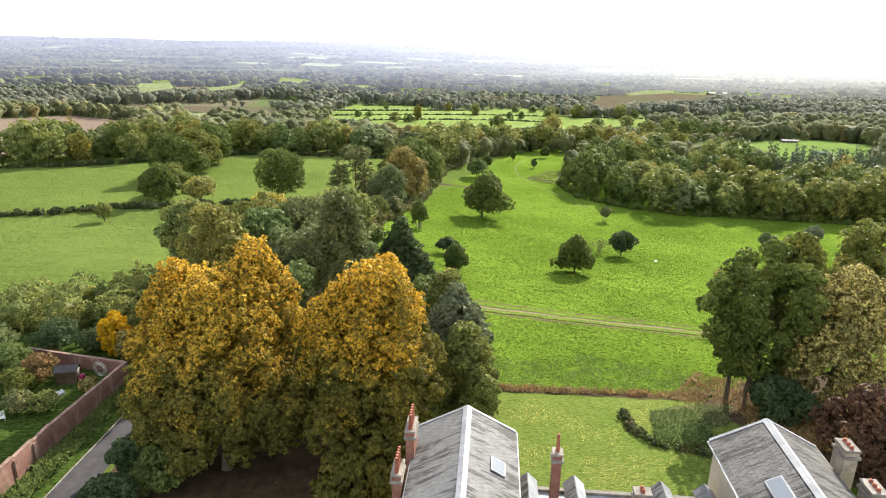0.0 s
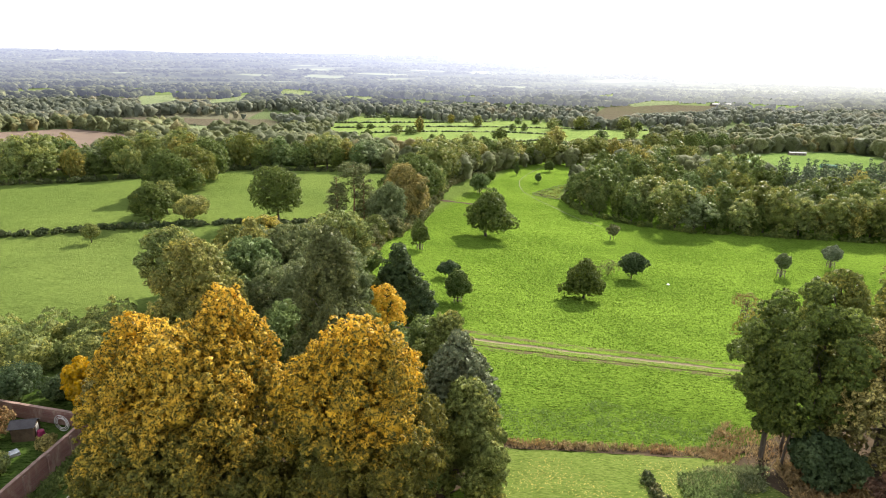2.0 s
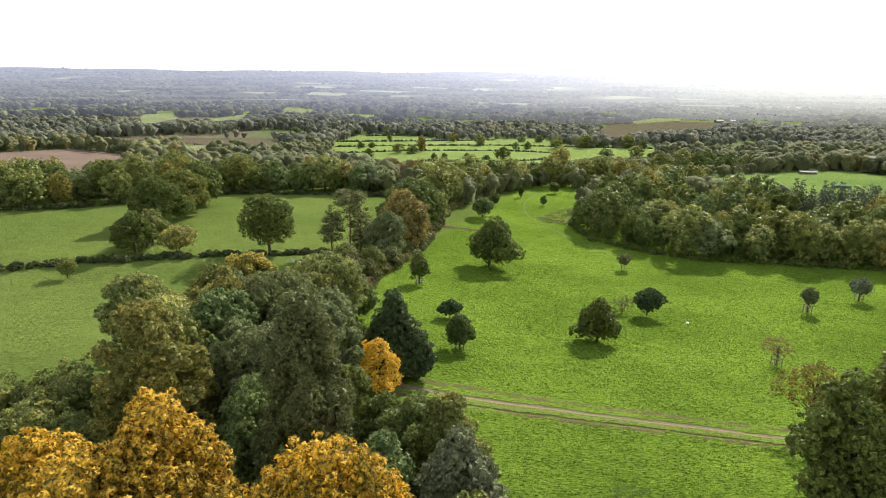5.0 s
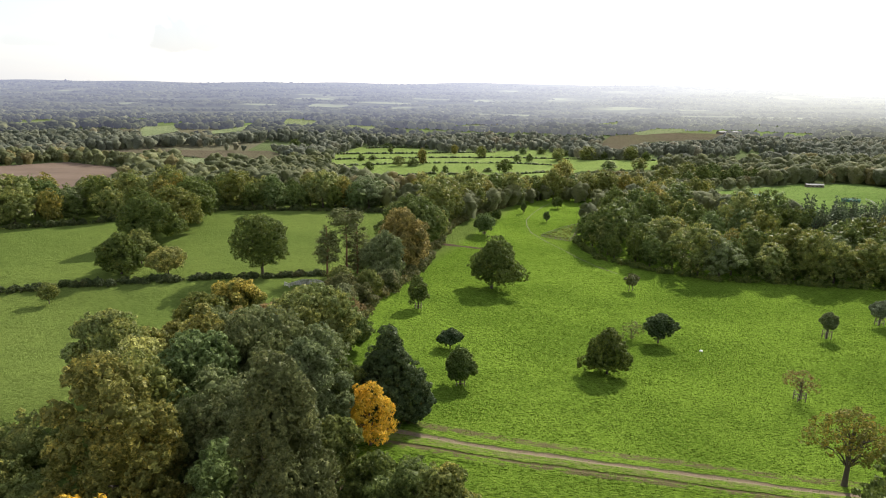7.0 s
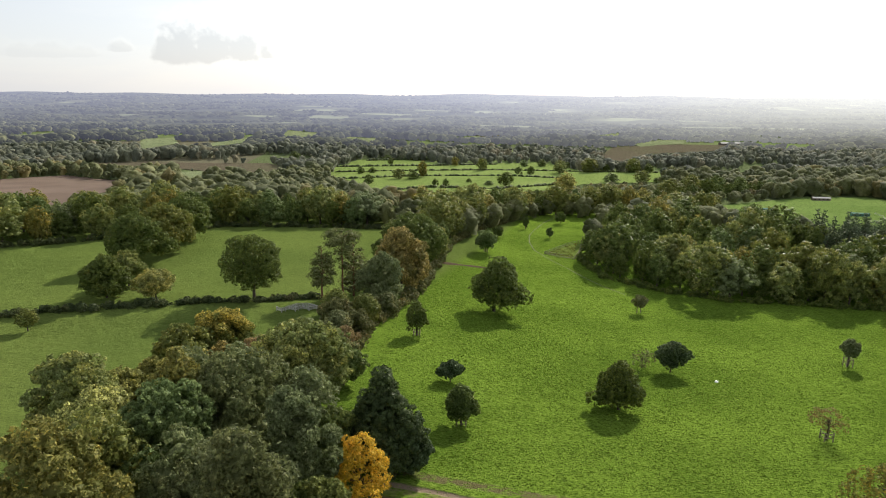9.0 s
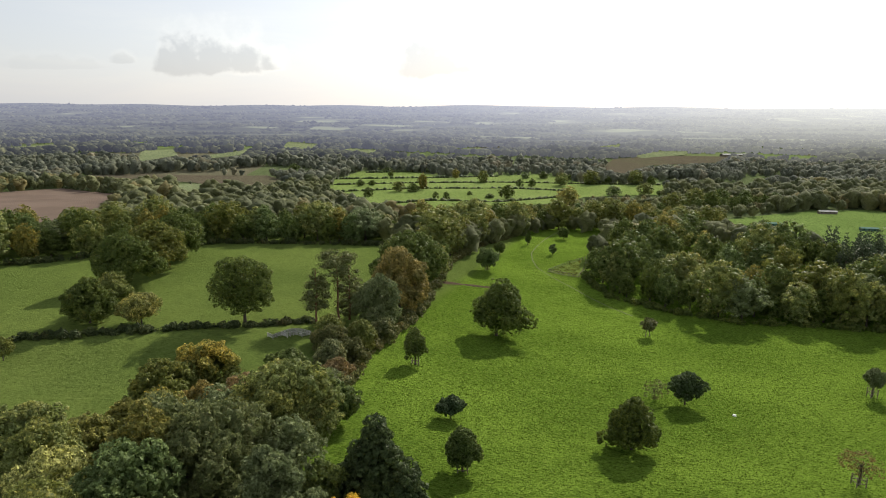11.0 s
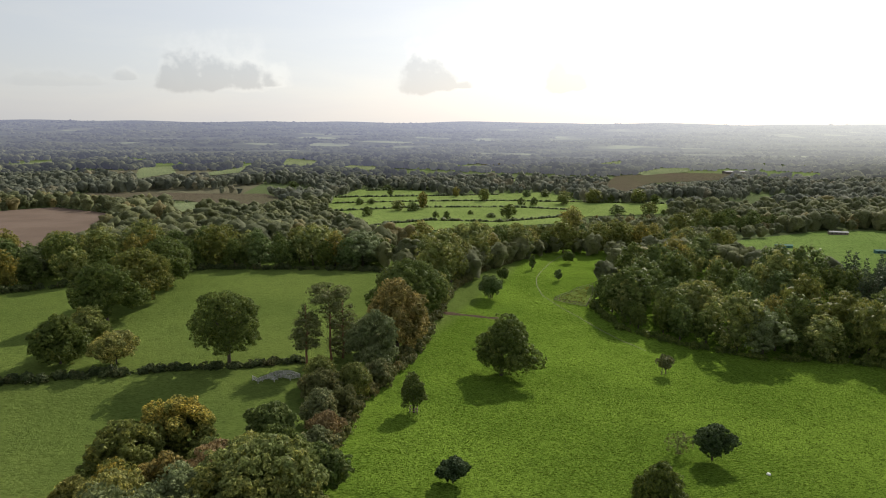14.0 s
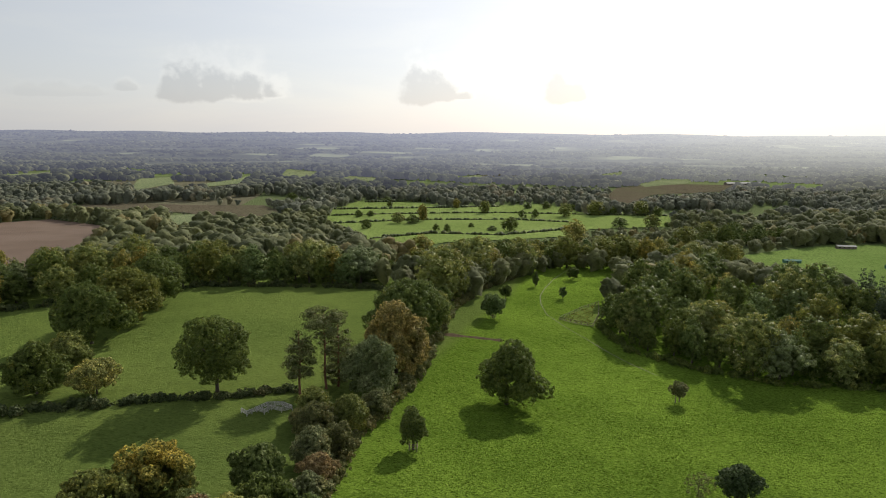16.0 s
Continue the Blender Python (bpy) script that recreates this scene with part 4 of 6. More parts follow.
# ---- park trees in the meadow ----
PARK = "trees in the park"
tree("crab_apple", 1.0, 156.6, 4.3, 2.8, LEAF_DARK, "small round dark tree on a short trunk", low=0.22, lobes=30, n_cards=4200, size=0.24, seed=51, shape="dome", group=PARK)
tree("oak_tree", 2.9, 136.0, 7.3, 2.9, LEAF_OAK, "small rounded oak inside a wooden tree guard", low=0.16, lobes=34, n_cards=5600, size=0.25, seed=52, group=PARK, shape="egg")
tree("oak_tree", 33.5, 151.2, 10.0, 5.0, LEAF_OAK, "bushy dark green oak standing alone", low=0.05, lobes=54, n_cards=6500, size=0.27, seed=53, shape="tent", core=0.6, group=PARK, squash=0.9)
tree("hawthorn_tree", 52.2, 176.2, 7.6, 3.7, LEAF_DARK, "dark spreading hawthorn on a short trunk", low=0.12, lobes=34, n_cards=4000, size=0.26, seed=54, shape="round", core=0.6, group=PARK)
tree("hawthorn_tree", 46.2, 178.5, 4.6, 3.0, LEAF_THORN, "thin brown half-bare thorn bush", category="bush", low=0.12, lobes=14, n_cards=380, size=0.20, seed=55, group=PARK, core=0.08, thick=0.1, limbs=12)
tree("rowan_tree", 60.8, 230.2, 5.8, 2.8, LEAF_THORN, "small brownish tree on two pale stems", low=0.26, lobes=18, n_cards=900, size=0.28, seed=56, group=PARK, bark=BARK_PALE, stems=2)
tree("young_tree", 98.4, 184.6, 7.2, 2.2, LEAF_GREY, "young pale green tree inside a guard", low=0.35, lobes=26, n_cards=2400, size=0.28, seed=57, group=PARK)
tree("young_tree", 120.4, 197.4, 7.2, 2.9, LEAF_SILVER, "young silver-green tree inside a guard", low=0.28, lobes=26, n_cards=2600, size=0.28, seed=58, group=PARK)
tree("cherry_tree", 68.2, 141.8, 6.0, 3.2, LEAF_RUST, "small half-bare reddish cherry inside a guard", low=0.35, lobes=30, n_cards=900, size=0.13, seed=59, group=PARK, core=0.06, thick=0.11, limbs=30, shape="dome")
tree("oak_tree", 55.2, 107.0, 11.4, 5.0, LEAF_TURN, "gnarled oak with orange tips beside the track", low=0.36, lobes=24, n_cards=1500, size=0.26, seed=60, group=PARK, shape="dome", core=0.15, limbs=22, thick=0.36)
tree("alder_tree", -7.4, 186.0, 9.2, 2.6, LEAF_GREEN, "slim upright young tree", low=0.12, lobes=26, n_cards=2600, size=0.27, seed=61, group=PARK, squash=1.2, shape="egg", core=0.5)
tree("oak_tree", 13.8, 219.2, 17.2, 8.6, LEAF_OAK, "large dark green oak standing alone in the meadow", low=0.07, lobes=52, n_cards=8500, size=0.33, seed=62, group=PARK, shape="tent", core=0.65, offset=(1.0, 0.0))
tree("oak_tree", 15.5, 300.6, 9.4, 5.0, LEAF_GREEN, "rounded green tree in the upper meadow", low=0.14, lobes=22, n_cards=2600, size=0.4, seed=63, group=PARK)
tree("oak_tree", 22.9, 333.2, 5.8, 2.8, LEAF_OAK, "small round tree in the upper meadow", low=0.15, lobes=14, n_cards=1100, size=0.38, seed=64, group=PARK)
tree("alder_tree", 39.2, 361.6, 7.4, 1.6, LEAF_OAK, "slim upright tree in the upper meadow", low=0.12, lobes=14, n_cards=900, size=0.36, seed=65, group=PARK, squash=1.3)
tree("oak_tree", 60.9, 382.4, 6.6, 3.2, LEAF_OAK, "small round tree in the upper meadow", low=0.15, lobes=14, n_cards=1100, size=0.4, seed=66, group=PARK)
tree("oak_tree", 48.1, 338.0, 5.2, 1.8, LEAF_GREEN, "small round tree in the upper meadow", low=0.15, lobes=12, n_cards=900, size=0.36, seed=67, group=PARK)

# ---- pasture trees ----
WEST = "trees on the pasture"
tree("oak_tree", -54.6, 208.6, 18.4, 8.4, LEAF_OAK, "large spreading oak standing in the pasture hedge", low=0.12, lobes=56, n_cards=7500, size=0.33, seed=71, group=WEST, core=0.55, limbs=14)
tree("oak_tree", -94.0, 204.0, 12.4, 6.8, LEAF_OAK, "bushy dark oak in the pasture hedge", low=0.05, lobes=32, n_cards=5200, size=0.38, seed=72, group=WEST, shape="egg")
tree("oak_tree", -95.0, 218.0, 10.8, 5.8, LEAF_OLIVE, "bushy olive-green oak in the pasture", low=0.06, lobes=28, n_cards=4200, size=0.38, seed=73, group=WEST, shape="egg")
tree("hawthorn_tree", -80.6, 204.5, 8.2, 5.6, LEAF_TURN, "ragged brownish thorn tree with a dead top", low=0.08, lobes=26, n_cards=3600, size=0.34, seed=74, group=WEST, shape="dome", core=0.6)
tree("oak_tree", -105.0, 245.0, 18.6, 10.0, LEAF_OAK, "large round dark green oak in the pasture", low=0.08, lobes=46, n_cards=8500, size=0.42, seed=75, group=WEST, shape="egg")
tree("oak_tree", -106.0, 268.0, 19.0, 11.5, LEAF_OLIVE, "large round oak in the pasture", low=0.08, lobes=46, n_cards=8000, size=0.44, seed=76, group=WEST, shape="egg")
tree("oak_tree", -109.0, 293.0, 19.5, 11.5, LEAF_OAK, "large round oak in the pasture", low=0.08, lobes=46, n_cards=7500, size=0.46, seed=77, group=WEST, shape="egg")
tree("young_tree", -100.4, 180.2, 5.4, 2.8, LEAF_OLIVE, "small pale yellow-green tree in the hedge", low=0.2, lobes=14, n_cards=1100, size=0.26, seed=78, group=WEST, core=0.3, limbs=10)
# hedgerow between pasture and park
ROW = "hedgerow trees"
tree("oak_tree", -15.0, 233.0, 20.2, 9.0, LEAF_COPPER, "oak in russet-brown autumn leaf", low=0.07, lobes=46, n_cards=8500, size=0.4, seed=81, group=ROW, shape="egg")
tree("oak_tree", -14.0, 262.0, 20.4, 12.5, LEAF_OAK, "broad dark green oak in the hedgerow", low=0.07, lobes=50, n_cards=8500, size=0.46, seed=82, group=ROW, shape="egg")
tree("ash_tree", -19.6, 212.6, 15.6, 6.9, LEAF_GREY, "rounded grey-green ash in the hedgerow", low=0.05, lobes=38, n_cards=6500, size=0.36, seed=83, group=ROW, shape="egg")


def pine(x, y, height, label, tiers, seed):
    """A pine: a bare straight trunk with whorls of flat needle clumps."""
    rng = np.random.default_rng(seed)
    root = tagged(new("pine_tree"), label, "tree", ROW)
    root.location = (x, y, float(ground(x, y)))
    lobes, pieces = [], []
    stem = [(rng.normal(0, 0.15), rng.normal(0, 0.15), height * f - (0.4 if f == 0 else 0)) for f in (0, 0.2, 0.4, 0.6, 0.8, 1.0)]
    pieces.append(tube(stem, [0.34, 0.28, 0.24, 0.18, 0.12, 0.04], 8))
    for reach, f in tiers:
        for k in range(6 if reach > 1.6 else 4):
            a = k * 6.283 / 6 + rng.uniform(0, 1.2)
            d = reach * rng.uniform(0.55, 1.1)
            z = height * f + rng.uniform(-0.5, 0.5)
            r = 0.62 * reach * rng.uniform(0.55, 0.85)
            lobes.append((d * math.cos(a), d * math.sin(a), z, r))
            pieces.append(tube([(0, 0, z - 0.5 * d), (d * 0.5 * math.cos(a), d * 0.5 * math.sin(a), z - 0.15 * d), (d * math.cos(a), d * math.sin(a), z)], [0.09, 0.06, 0.03], 5))
    v, f = gather(pieces)
    part("trunk", fast_mesh("trunk", v, f, BARK_PINE, True), root)
    v, f = crown_mesh(rng, np.array(lobes), 2600, 0.29, 0.6, 0.8, slim=0.35)
    part("crown", fast_mesh("crown", v, f, LEAF_CEDAR), root)


pine(-35.4, 210.2, 15.6, "slim pine with tiers of dark needles", ((2.6, 0.34), (3.0, 0.46), (2.9, 0.58), (2.6, 0.69), (2.2, 0.79), (1.6, 0.88), (0.9, 0.96)), 84)
pine(-30.6, 215.4, 19.4, "tall pine with a flat open top", ((1.6, 0.60), (2.2, 0.70), (3.6, 0.82), (4.0, 0.90), (2.8, 0.97)), 85)
pine(-27.8, 218.0, 16.5, "dense dark pine in the hedgerow", ((2.8, 0.14), (3.4, 0.26), (3.6, 0.38), (3.5, 0.50), (3.1, 0.62), (2.6, 0.74), (2.0, 0.85), (1.1, 0.95)), 86)
tree("hawthorn_tree", -21, 193, 7.6, 4.4, LEAF_OLIVE, "yellow-green hawthorn in the hedgerow", low=0.05, lobes=26, n_cards=4000, size=0.34, seed=87, group=ROW, shape="egg")
tree("hawthorn_tree", -27.5, 188.0, 7.0, 4.4, LEAF_THORN, "brownish hawthorn in the hedgerow", low=0.05, lobes=26, n_cards=4000, size=0.32, seed=88, group=ROW, shape="egg")
tree("hawthorn_tree", -24.6, 174.0, 7.6, 4.2, LEAF_THORN, "brown hawthorn bush in the hedgerow", category="bush", low=0.05, lobes=24, n_cards=3800, size=0.30, seed=89, group=ROW, shape="egg")
tree("hawthorn_tree", -20.8, 179.0, 7.2, 3.4, LEAF_THORN, "brown hawthorn bush in the hedgerow", category="bush", low=0.05, lobes=22, n_cards=3000, size=0.30, seed=90, group=ROW)
tree("hawthorn_tree", -22.0, 166.0, 6.6, 3.2, LEAF_RUST, "reddish bare-twigged bush in the hedgerow", category="bush", low=0.05, lobes=20, n_cards=2600, size=0.28, seed=91, group=ROW, core=0.6)
tree("hawthorn_tree", -29, 195.5, 7.4, 4.2, LEAF_OLIVE, "bushy hawthorn in the hedgerow", category="bush", low=0.05, lobes=22, n_cards=3000, size=0.32, seed=92, group=ROW)
tree("hawthorn_tree", -16.5, 200.0, 6.8, 3.4, LEAF_THORN, "low brown bush at the hedge's foot", category="bush", low=0.05, lobes=20, n_cards=2400, size=0.3, seed=93, group=ROW)


# ---- woods of trees that can be told apart ----
def prototypes(kinds, n_cards, size, lobes):
    made = []
    for k, (name, height, radius, mat, label, shape) in enumerate(kinds):
        made.append((tree(name, 0, 0, height, radius, mat, label, low=0.02, shape=shape, lobes=lobes, n_cards=n_cards, size=size, seed=200 + k, limbs=4, squash=1.0), height))
    return made


WOOD_KINDS = [
    ("oak_tree", 17.0, 6.6, LEAF_OAK, "dark green oak at the edge of a wood", "egg"),
    ("oak_tree", 16.0, 7.2, LEAF_OLIVE, "olive-green oak in a wood", "dome"),
    ("beech_tree", 18.0, 6.4, LEAF_GREEN, "green beech in a wood among others", "egg"),
    ("oak_tree", 15.5, 6.2, LEAF_TURN, "oak turning brown in a wood", "round"),
    ("ash_tree", 16.5, 6.6, LEAF_GREY, "grey-green ash in a wood", "round"),
    ("oak_tree", 17.5, 7.4, LEAF_OAK, "broad dark oak in a wood", "dome"),
]
WOOD_TREES = prototypes(WOOD_KINDS, 1050, 0.50, 40)
SPRUCE = tree("spruce_tree", 0, 0, 17.0, 4.0, LEAF_SPRUCE, "dark pointed spruce in a plantation", low=0.04, shape="cone", lobes=34, n_cards=520, size=0.55, seed=230, limbs=2, core=0.7, squash=0.6, slim=0.4)
used = set()


def plant(proto, height, x, y, h, rng, group, wide=1.0):
    """Plants a copy, or the first tree itself, at a place."""
    m = Matrix.Translation((x, y, float(ground(x, y)))) @ Matrix.Rotation(rng.uniform(0, 6.28), 4, "Z") @ Matrix.Diagonal((h / height * wide, h / height * wide, h / height, 1))
    if proto.name in used:
        ob = copy_thing(proto, m)
    else:
        used.add(proto.name)
        proto.matrix_basis = m
        ob = proto
    ob["group"] = group


def wood(poly, spacing, group, seed, weights, low=13.5, high=19.0, limit=400, skip=()):
    rng = np.random.default_rng(seed)
    xs, ys = [p[0] for p in poly], [p[1] for p in poly]
    spots = []
    for j, y in enumerate(np.arange(min(ys), max(ys), spacing * 0.87)):
        for x in np.arange(min(xs), max(xs), spacing):
            spots.append((x + (j % 2) * spacing / 2 + rng.uniform(-0.3, 0.3) * spacing, y + rng.uniform(-0.3, 0.3) * spacing))
    spots = np.array(spots)
    spots = spots[inside(spots[:, 0], spots[:, 1], poly)]
    for bad in skip:
        spots = spots[~inside(spots[:, 0], spots[:, 1], bad)]
    for x, y in spots[:limit]:
        k = rng.choice(len(WOOD_TREES), p=weights)
        proto, height = WOOD_TREES[k]
        plant(proto, height, x, y, rng.uniform(low, high), rng, group, rng.uniform(0.85, 1.2))


EAST_WOOD = [(62, 303), (63, 290), (67, 276), (80, 266), (99, 252), (120, 250), (155, 243), (235, 235), (250, 268), (205, 282), (160, 288), (164, 326), (155, 338), (130, 336), (126, 366), (106, 382), (88, 352), (75, 330)]
SPRUCE_PLOT = [(150, 284), (205, 276), (215, 312), (166, 326)]
wood(EAST_WOOD, 13.2, "trees of the east wood", 301, [0.34, 0.14, 0.14, 0.13, 0.02, 0.23], low=12.0, high=20.0, skip=[SPRUCE_PLOT])
spruce_rng = np.random.default_rng(302)
for k in range(84):
    u, v = spruce_rng.uniform(0, 1, 2)
    sx, sy = 152 + 52 * u + 12 * v, 286 + 36 * v - 8 * u
    plant(SPRUCE, 17.0, sx, sy, spruce_rng.uniform(13, 18.5), spruce_rng, "spruces of the east wood")
wood_edge_line = [(60, 300), (61, 288), (65, 274), (77, 264), (98, 250), (119, 248), (155, 241), (234, 233), (290, 234)]
edge_rng = np.random.default_rng(306)
for (x1, y1), (x2, y2) in zip(wood_edge_line, wood_edge_line[1:]):
    span = math.hypot(x2 - x1, y2 - y1)
    for f in np.arange(0.0, 1.0, 8.5 / span):
        k = edge_rng.choice(len(WOOD_TREES), p=[0.4, 0.16, 0.18, 0.06, 0.04, 0.16])
        plant(WOOD_TREES[k][0], WOOD_TREES[k][1], x1 + (x2 - x1) * f + edge_rng.normal(0, 1.0), y1 + (y2 - y1) * f + edge_rng.normal(0, 1.2), edge_rng.uniform(11.0, 17.5), edge_rng, "trees of the east wood", edge_rng.uniform(0.8, 1.1))
WEST_WOOD = [(-215, 262), (-158, 283), (-122, 312), (-108, 334), (-70, 336), (-34, 338), (-30, 362), (-110, 368), (-190, 330)]
wood(WEST_WOOD, 12.4, "trees of the west wood", 303, [0.3, 0.25, 0.2, 0.13, 0.04, 0.08], low=12, high=19)
row_rng = np.random.default_rng(304)
for rx, ry, rh in ((-12, 283, 16), (-5, 279, 12), (-9, 296, 17), (-3, 303, 14), (-6, 313, 18), (0, 322, 15), (3, 335, 16), (-5, 333, 19), (8, 347, 17), (13, 358, 15), (4, 360, 18),
                   (20, 371, 16), (12, 378, 19), (28, 385, 15), (36, 396, 17), (24, 398, 18), (44, 408, 15), (54, 416, 16), (64, 418, 17), (74, 420, 12), (84, 420, 15), (96, 424, 17), (108, 420, 18)):
    k = row_rng.choice(len(WOOD_TREES), p=[0.24, 0.26, 0.1, 0.28, 0.02, 0.1])
    plant(WOOD_TREES[k][0], WOOD_TREES[k][1], rx, ry, rh, row_rng, ROW, 1.0)


# ---- farther woods and hedges, too many to count ----
KEEP_OPEN = [f[1] for f in FIELDS]
LOW_COPSE = [(-60, 420), (120, 425), (250, 470), (250, 640), (30, 615), (-5, 525), (-70, 580)]
PARK_HEAD = [(-32, 348), (6, 366), (30, 402), (62, 428), (118, 430), (132, 386), (152, 400), (170, 440), (150, 468), (60, 470), (0, 430), (-36, 385)]
PARK_OPEN = [(-20, 100), (-18, 200), (-4, 270), (2, 310), (18, 350), (45, 405), (90, 410), (70, 340), (50, 270), (110, 230), (300, 200), (300, 50), (0, 50)]
PASTURE_OPEN = [(-400, 60), (-40, 90), (-20, 200), (-14, 280), (-30, 346), (-112, 346), (-160, 284), (-260, 230), (-400, 220)]


wood(PARK_HEAD, 12.5, "trees at the head of the park", 305, [0.26, 0.24, 0.12, 0.26, 0.02, 0.1], low=10, high=15, skip=[FIELDS[2][1]])


def far_trees(name, y0, y1, spacing, low, high, masses, sprays, spray_size, mat, seed, label, clear, wide=1.0):
    rng = np.random.default_rng(seed)
    xs, ys = [], []
    y = y0
    while y < y1:
        half = 0.80 * y + 70
        gx = np.arange(-half, half, spacing)
        xs.append(gx + rng.uniform(-0.45, 0.45, len(gx)) * spacing)
        ys.append(np.full(len(gx), y) + rng.uniform(-0.45, 0.45, len(gx)) * spacing)
        y += spacing
    xs, ys = np.concatenate(xs), np.concatenate(ys)
    keep = np.ones(len(xs), bool)
    stray = rng.uniform(0, 1, len(xs)) < 0.10
    for poly in KEEP_OPEN + [PARK_OPEN, PASTURE_OPEN, EAST_WOOD, WEST_WOOD, PARK_HEAD]:
        far_off = max(p[1] for p in poly) > 950 and min(p[1] for p in poly) > 600
        keep &= ~inside(xs, ys, poly) | (stray & far_off)
    # clearings
    gap = np.sin(xs * 0.011 + 2 * np.sin(ys * 0.006)) + np.sin(ys * 0.017 + 1.6 * np.sin(xs * 0.008)) + 0.5 * np.sin(xs * 0.031 + ys * 0.023)
    keep &= gap < clear
    xs, ys = xs[keep], ys[keep]
    h = rng.uniform(low, high, len(xs)) * (1 + 0.25 * np.sin(xs * 0.02) * np.sin(ys * 0.013))
    # scrub and low hedges on the park's side of each field
    for clear_to, reach in ((0, 12), (12, 25), (25, 45), (45, 75), (75, 105), (105, 150), (150, 210)):
        for poly in KEEP_OPEN:
            if reach > 110 and min(p[1] for p in poly) < 900:
                continue
            front = inside(xs + xs / ys * reach, ys + reach, poly)
            h = np.where(front, np.minimum(h, 2.0 + clear_to * 90.0 / ys), h)
    h = np.where(inside(xs, ys, LOW_COPSE), h * 0.6, h)
    keep = h > 2.6
    xs, ys, h = xs[keep], ys[keep], h[keep]
    r = h * rng.uniform(0.40, 0.56, len(xs)) * wide
    foot = np.stack([xs, ys, ground(xs, ys)], 1)
    tone = np.clip(rng.uniform(0, 1, len(xs)) * 0.8 + 0.2 * (0.5 + 0.5 * np.sin(xs * 0.013 + 1.3 * np.sin(ys * 0.02))), 0, 1)
    base, tri = BLOB
    k = len(base)
    pieces, tones = [], []
    turn = rng.uniform(0, 6.28, len(xs))
    middle = foot + np.stack([0 * h, 0 * h, h * 0.46], 1)
    for j in range(masses):
        if j == 0:
            mid, mr, mh = middle, r * 0.92, h * 0.46
        else:
            up = 0.96 - 1.05 * (j - 0.5) / (masses - 1) + rng.uniform(-0.12, 0.12, len(xs))
            flat = np.sqrt(np.clip(1 - up * up, 0, 1))
            a = turn + j * 2.39996 + rng.uniform(-0.4, 0.4, len(xs))
            mid = middle + np.stack([np.cos(a) * flat * r * 0.62, np.sin(a) * flat * r * 0.62, up * h * 0.30], 1)
            mr = r * rng.uniform(0.34, 0.50, len(xs))
            mh = np.minimum(mr * 0.85, h * 0.3)
        v = base[None] * (1 + rng.normal(0, 0.17, (len(xs), k, 1))) * np.stack([mr, mr, mh], 1)[:, None, :] * (0.90 if sprays else 0.98) + mid[:, None, :]
        pieces.append((v.reshape(-1, 3), (tri[None] + (np.arange(len(xs)) * k)[:, None, None]).reshape(-1, 3)))
        tones.append(np.repeat(tone, k))
        if sprays and j:
            pick = np.repeat(np.arange(len(xs)), sprays)
            d = rng.normal(0, 1, (len(pick), 3))
            d[:, 2] = np.abs(d[:, 2]) - 0.25
            d /= np.linalg.norm(d, axis=1)[:, None]
            c = mid[pick] + d * np.stack([mr[pick], mr[pick], mh[pick]], 1) * rng.uniform(0.86, 1.06, (len(pick), 1))
            pieces.append(cards(rng, c, d, spray_size, 0.5, 0.75))
            tones.append(np.repeat(tone, sprays * 3))
    v, f = gather(pieces)
    me = fast_mesh(name, v, f, mat, True)
    me.attributes.new("tone", "FLOAT", "POINT").data.foreach_set("value", np.concatenate(tones).astype(np.float32))
    tagged(new(name, me), label, "woodland", kind="stuff")


for k, (sx, sy, sh) in enumerate(((150, 500, 13), (162, 508, 15), (173, 516, 14), (184, 520, 16), (196, 524, 17), (207, 530, 15), (218, 536, 16), (229, 543, 17), (240, 548, 15), (251, 556, 16), (262, 560, 14), (190, 540, 16), (215, 552, 17), (240, 566, 16), (168, 528, 15), (138, 496, 12))):
    j = row_rng.choice(len(WOOD_TREES), p=[0.4, 0.2, 0.14, 0.06, 0.02, 0.18])
    plant(WOOD_TREES[j][0], WOOD_TREES[j][1], sx, sy, sh, row_rng, "trees behind the short field", 1.05)
far_trees("woodland", 332, 720, 11.5, 10, 18, 7, 6, 0.60, CANOPY_MID, 401, "mixed green and russet woodland below the park", 1.7)
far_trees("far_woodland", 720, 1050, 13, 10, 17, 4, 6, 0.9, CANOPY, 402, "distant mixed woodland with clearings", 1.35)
# these trees carry the painted haze glow of the backdrop too
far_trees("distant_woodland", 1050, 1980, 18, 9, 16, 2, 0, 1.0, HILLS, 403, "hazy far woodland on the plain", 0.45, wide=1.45)


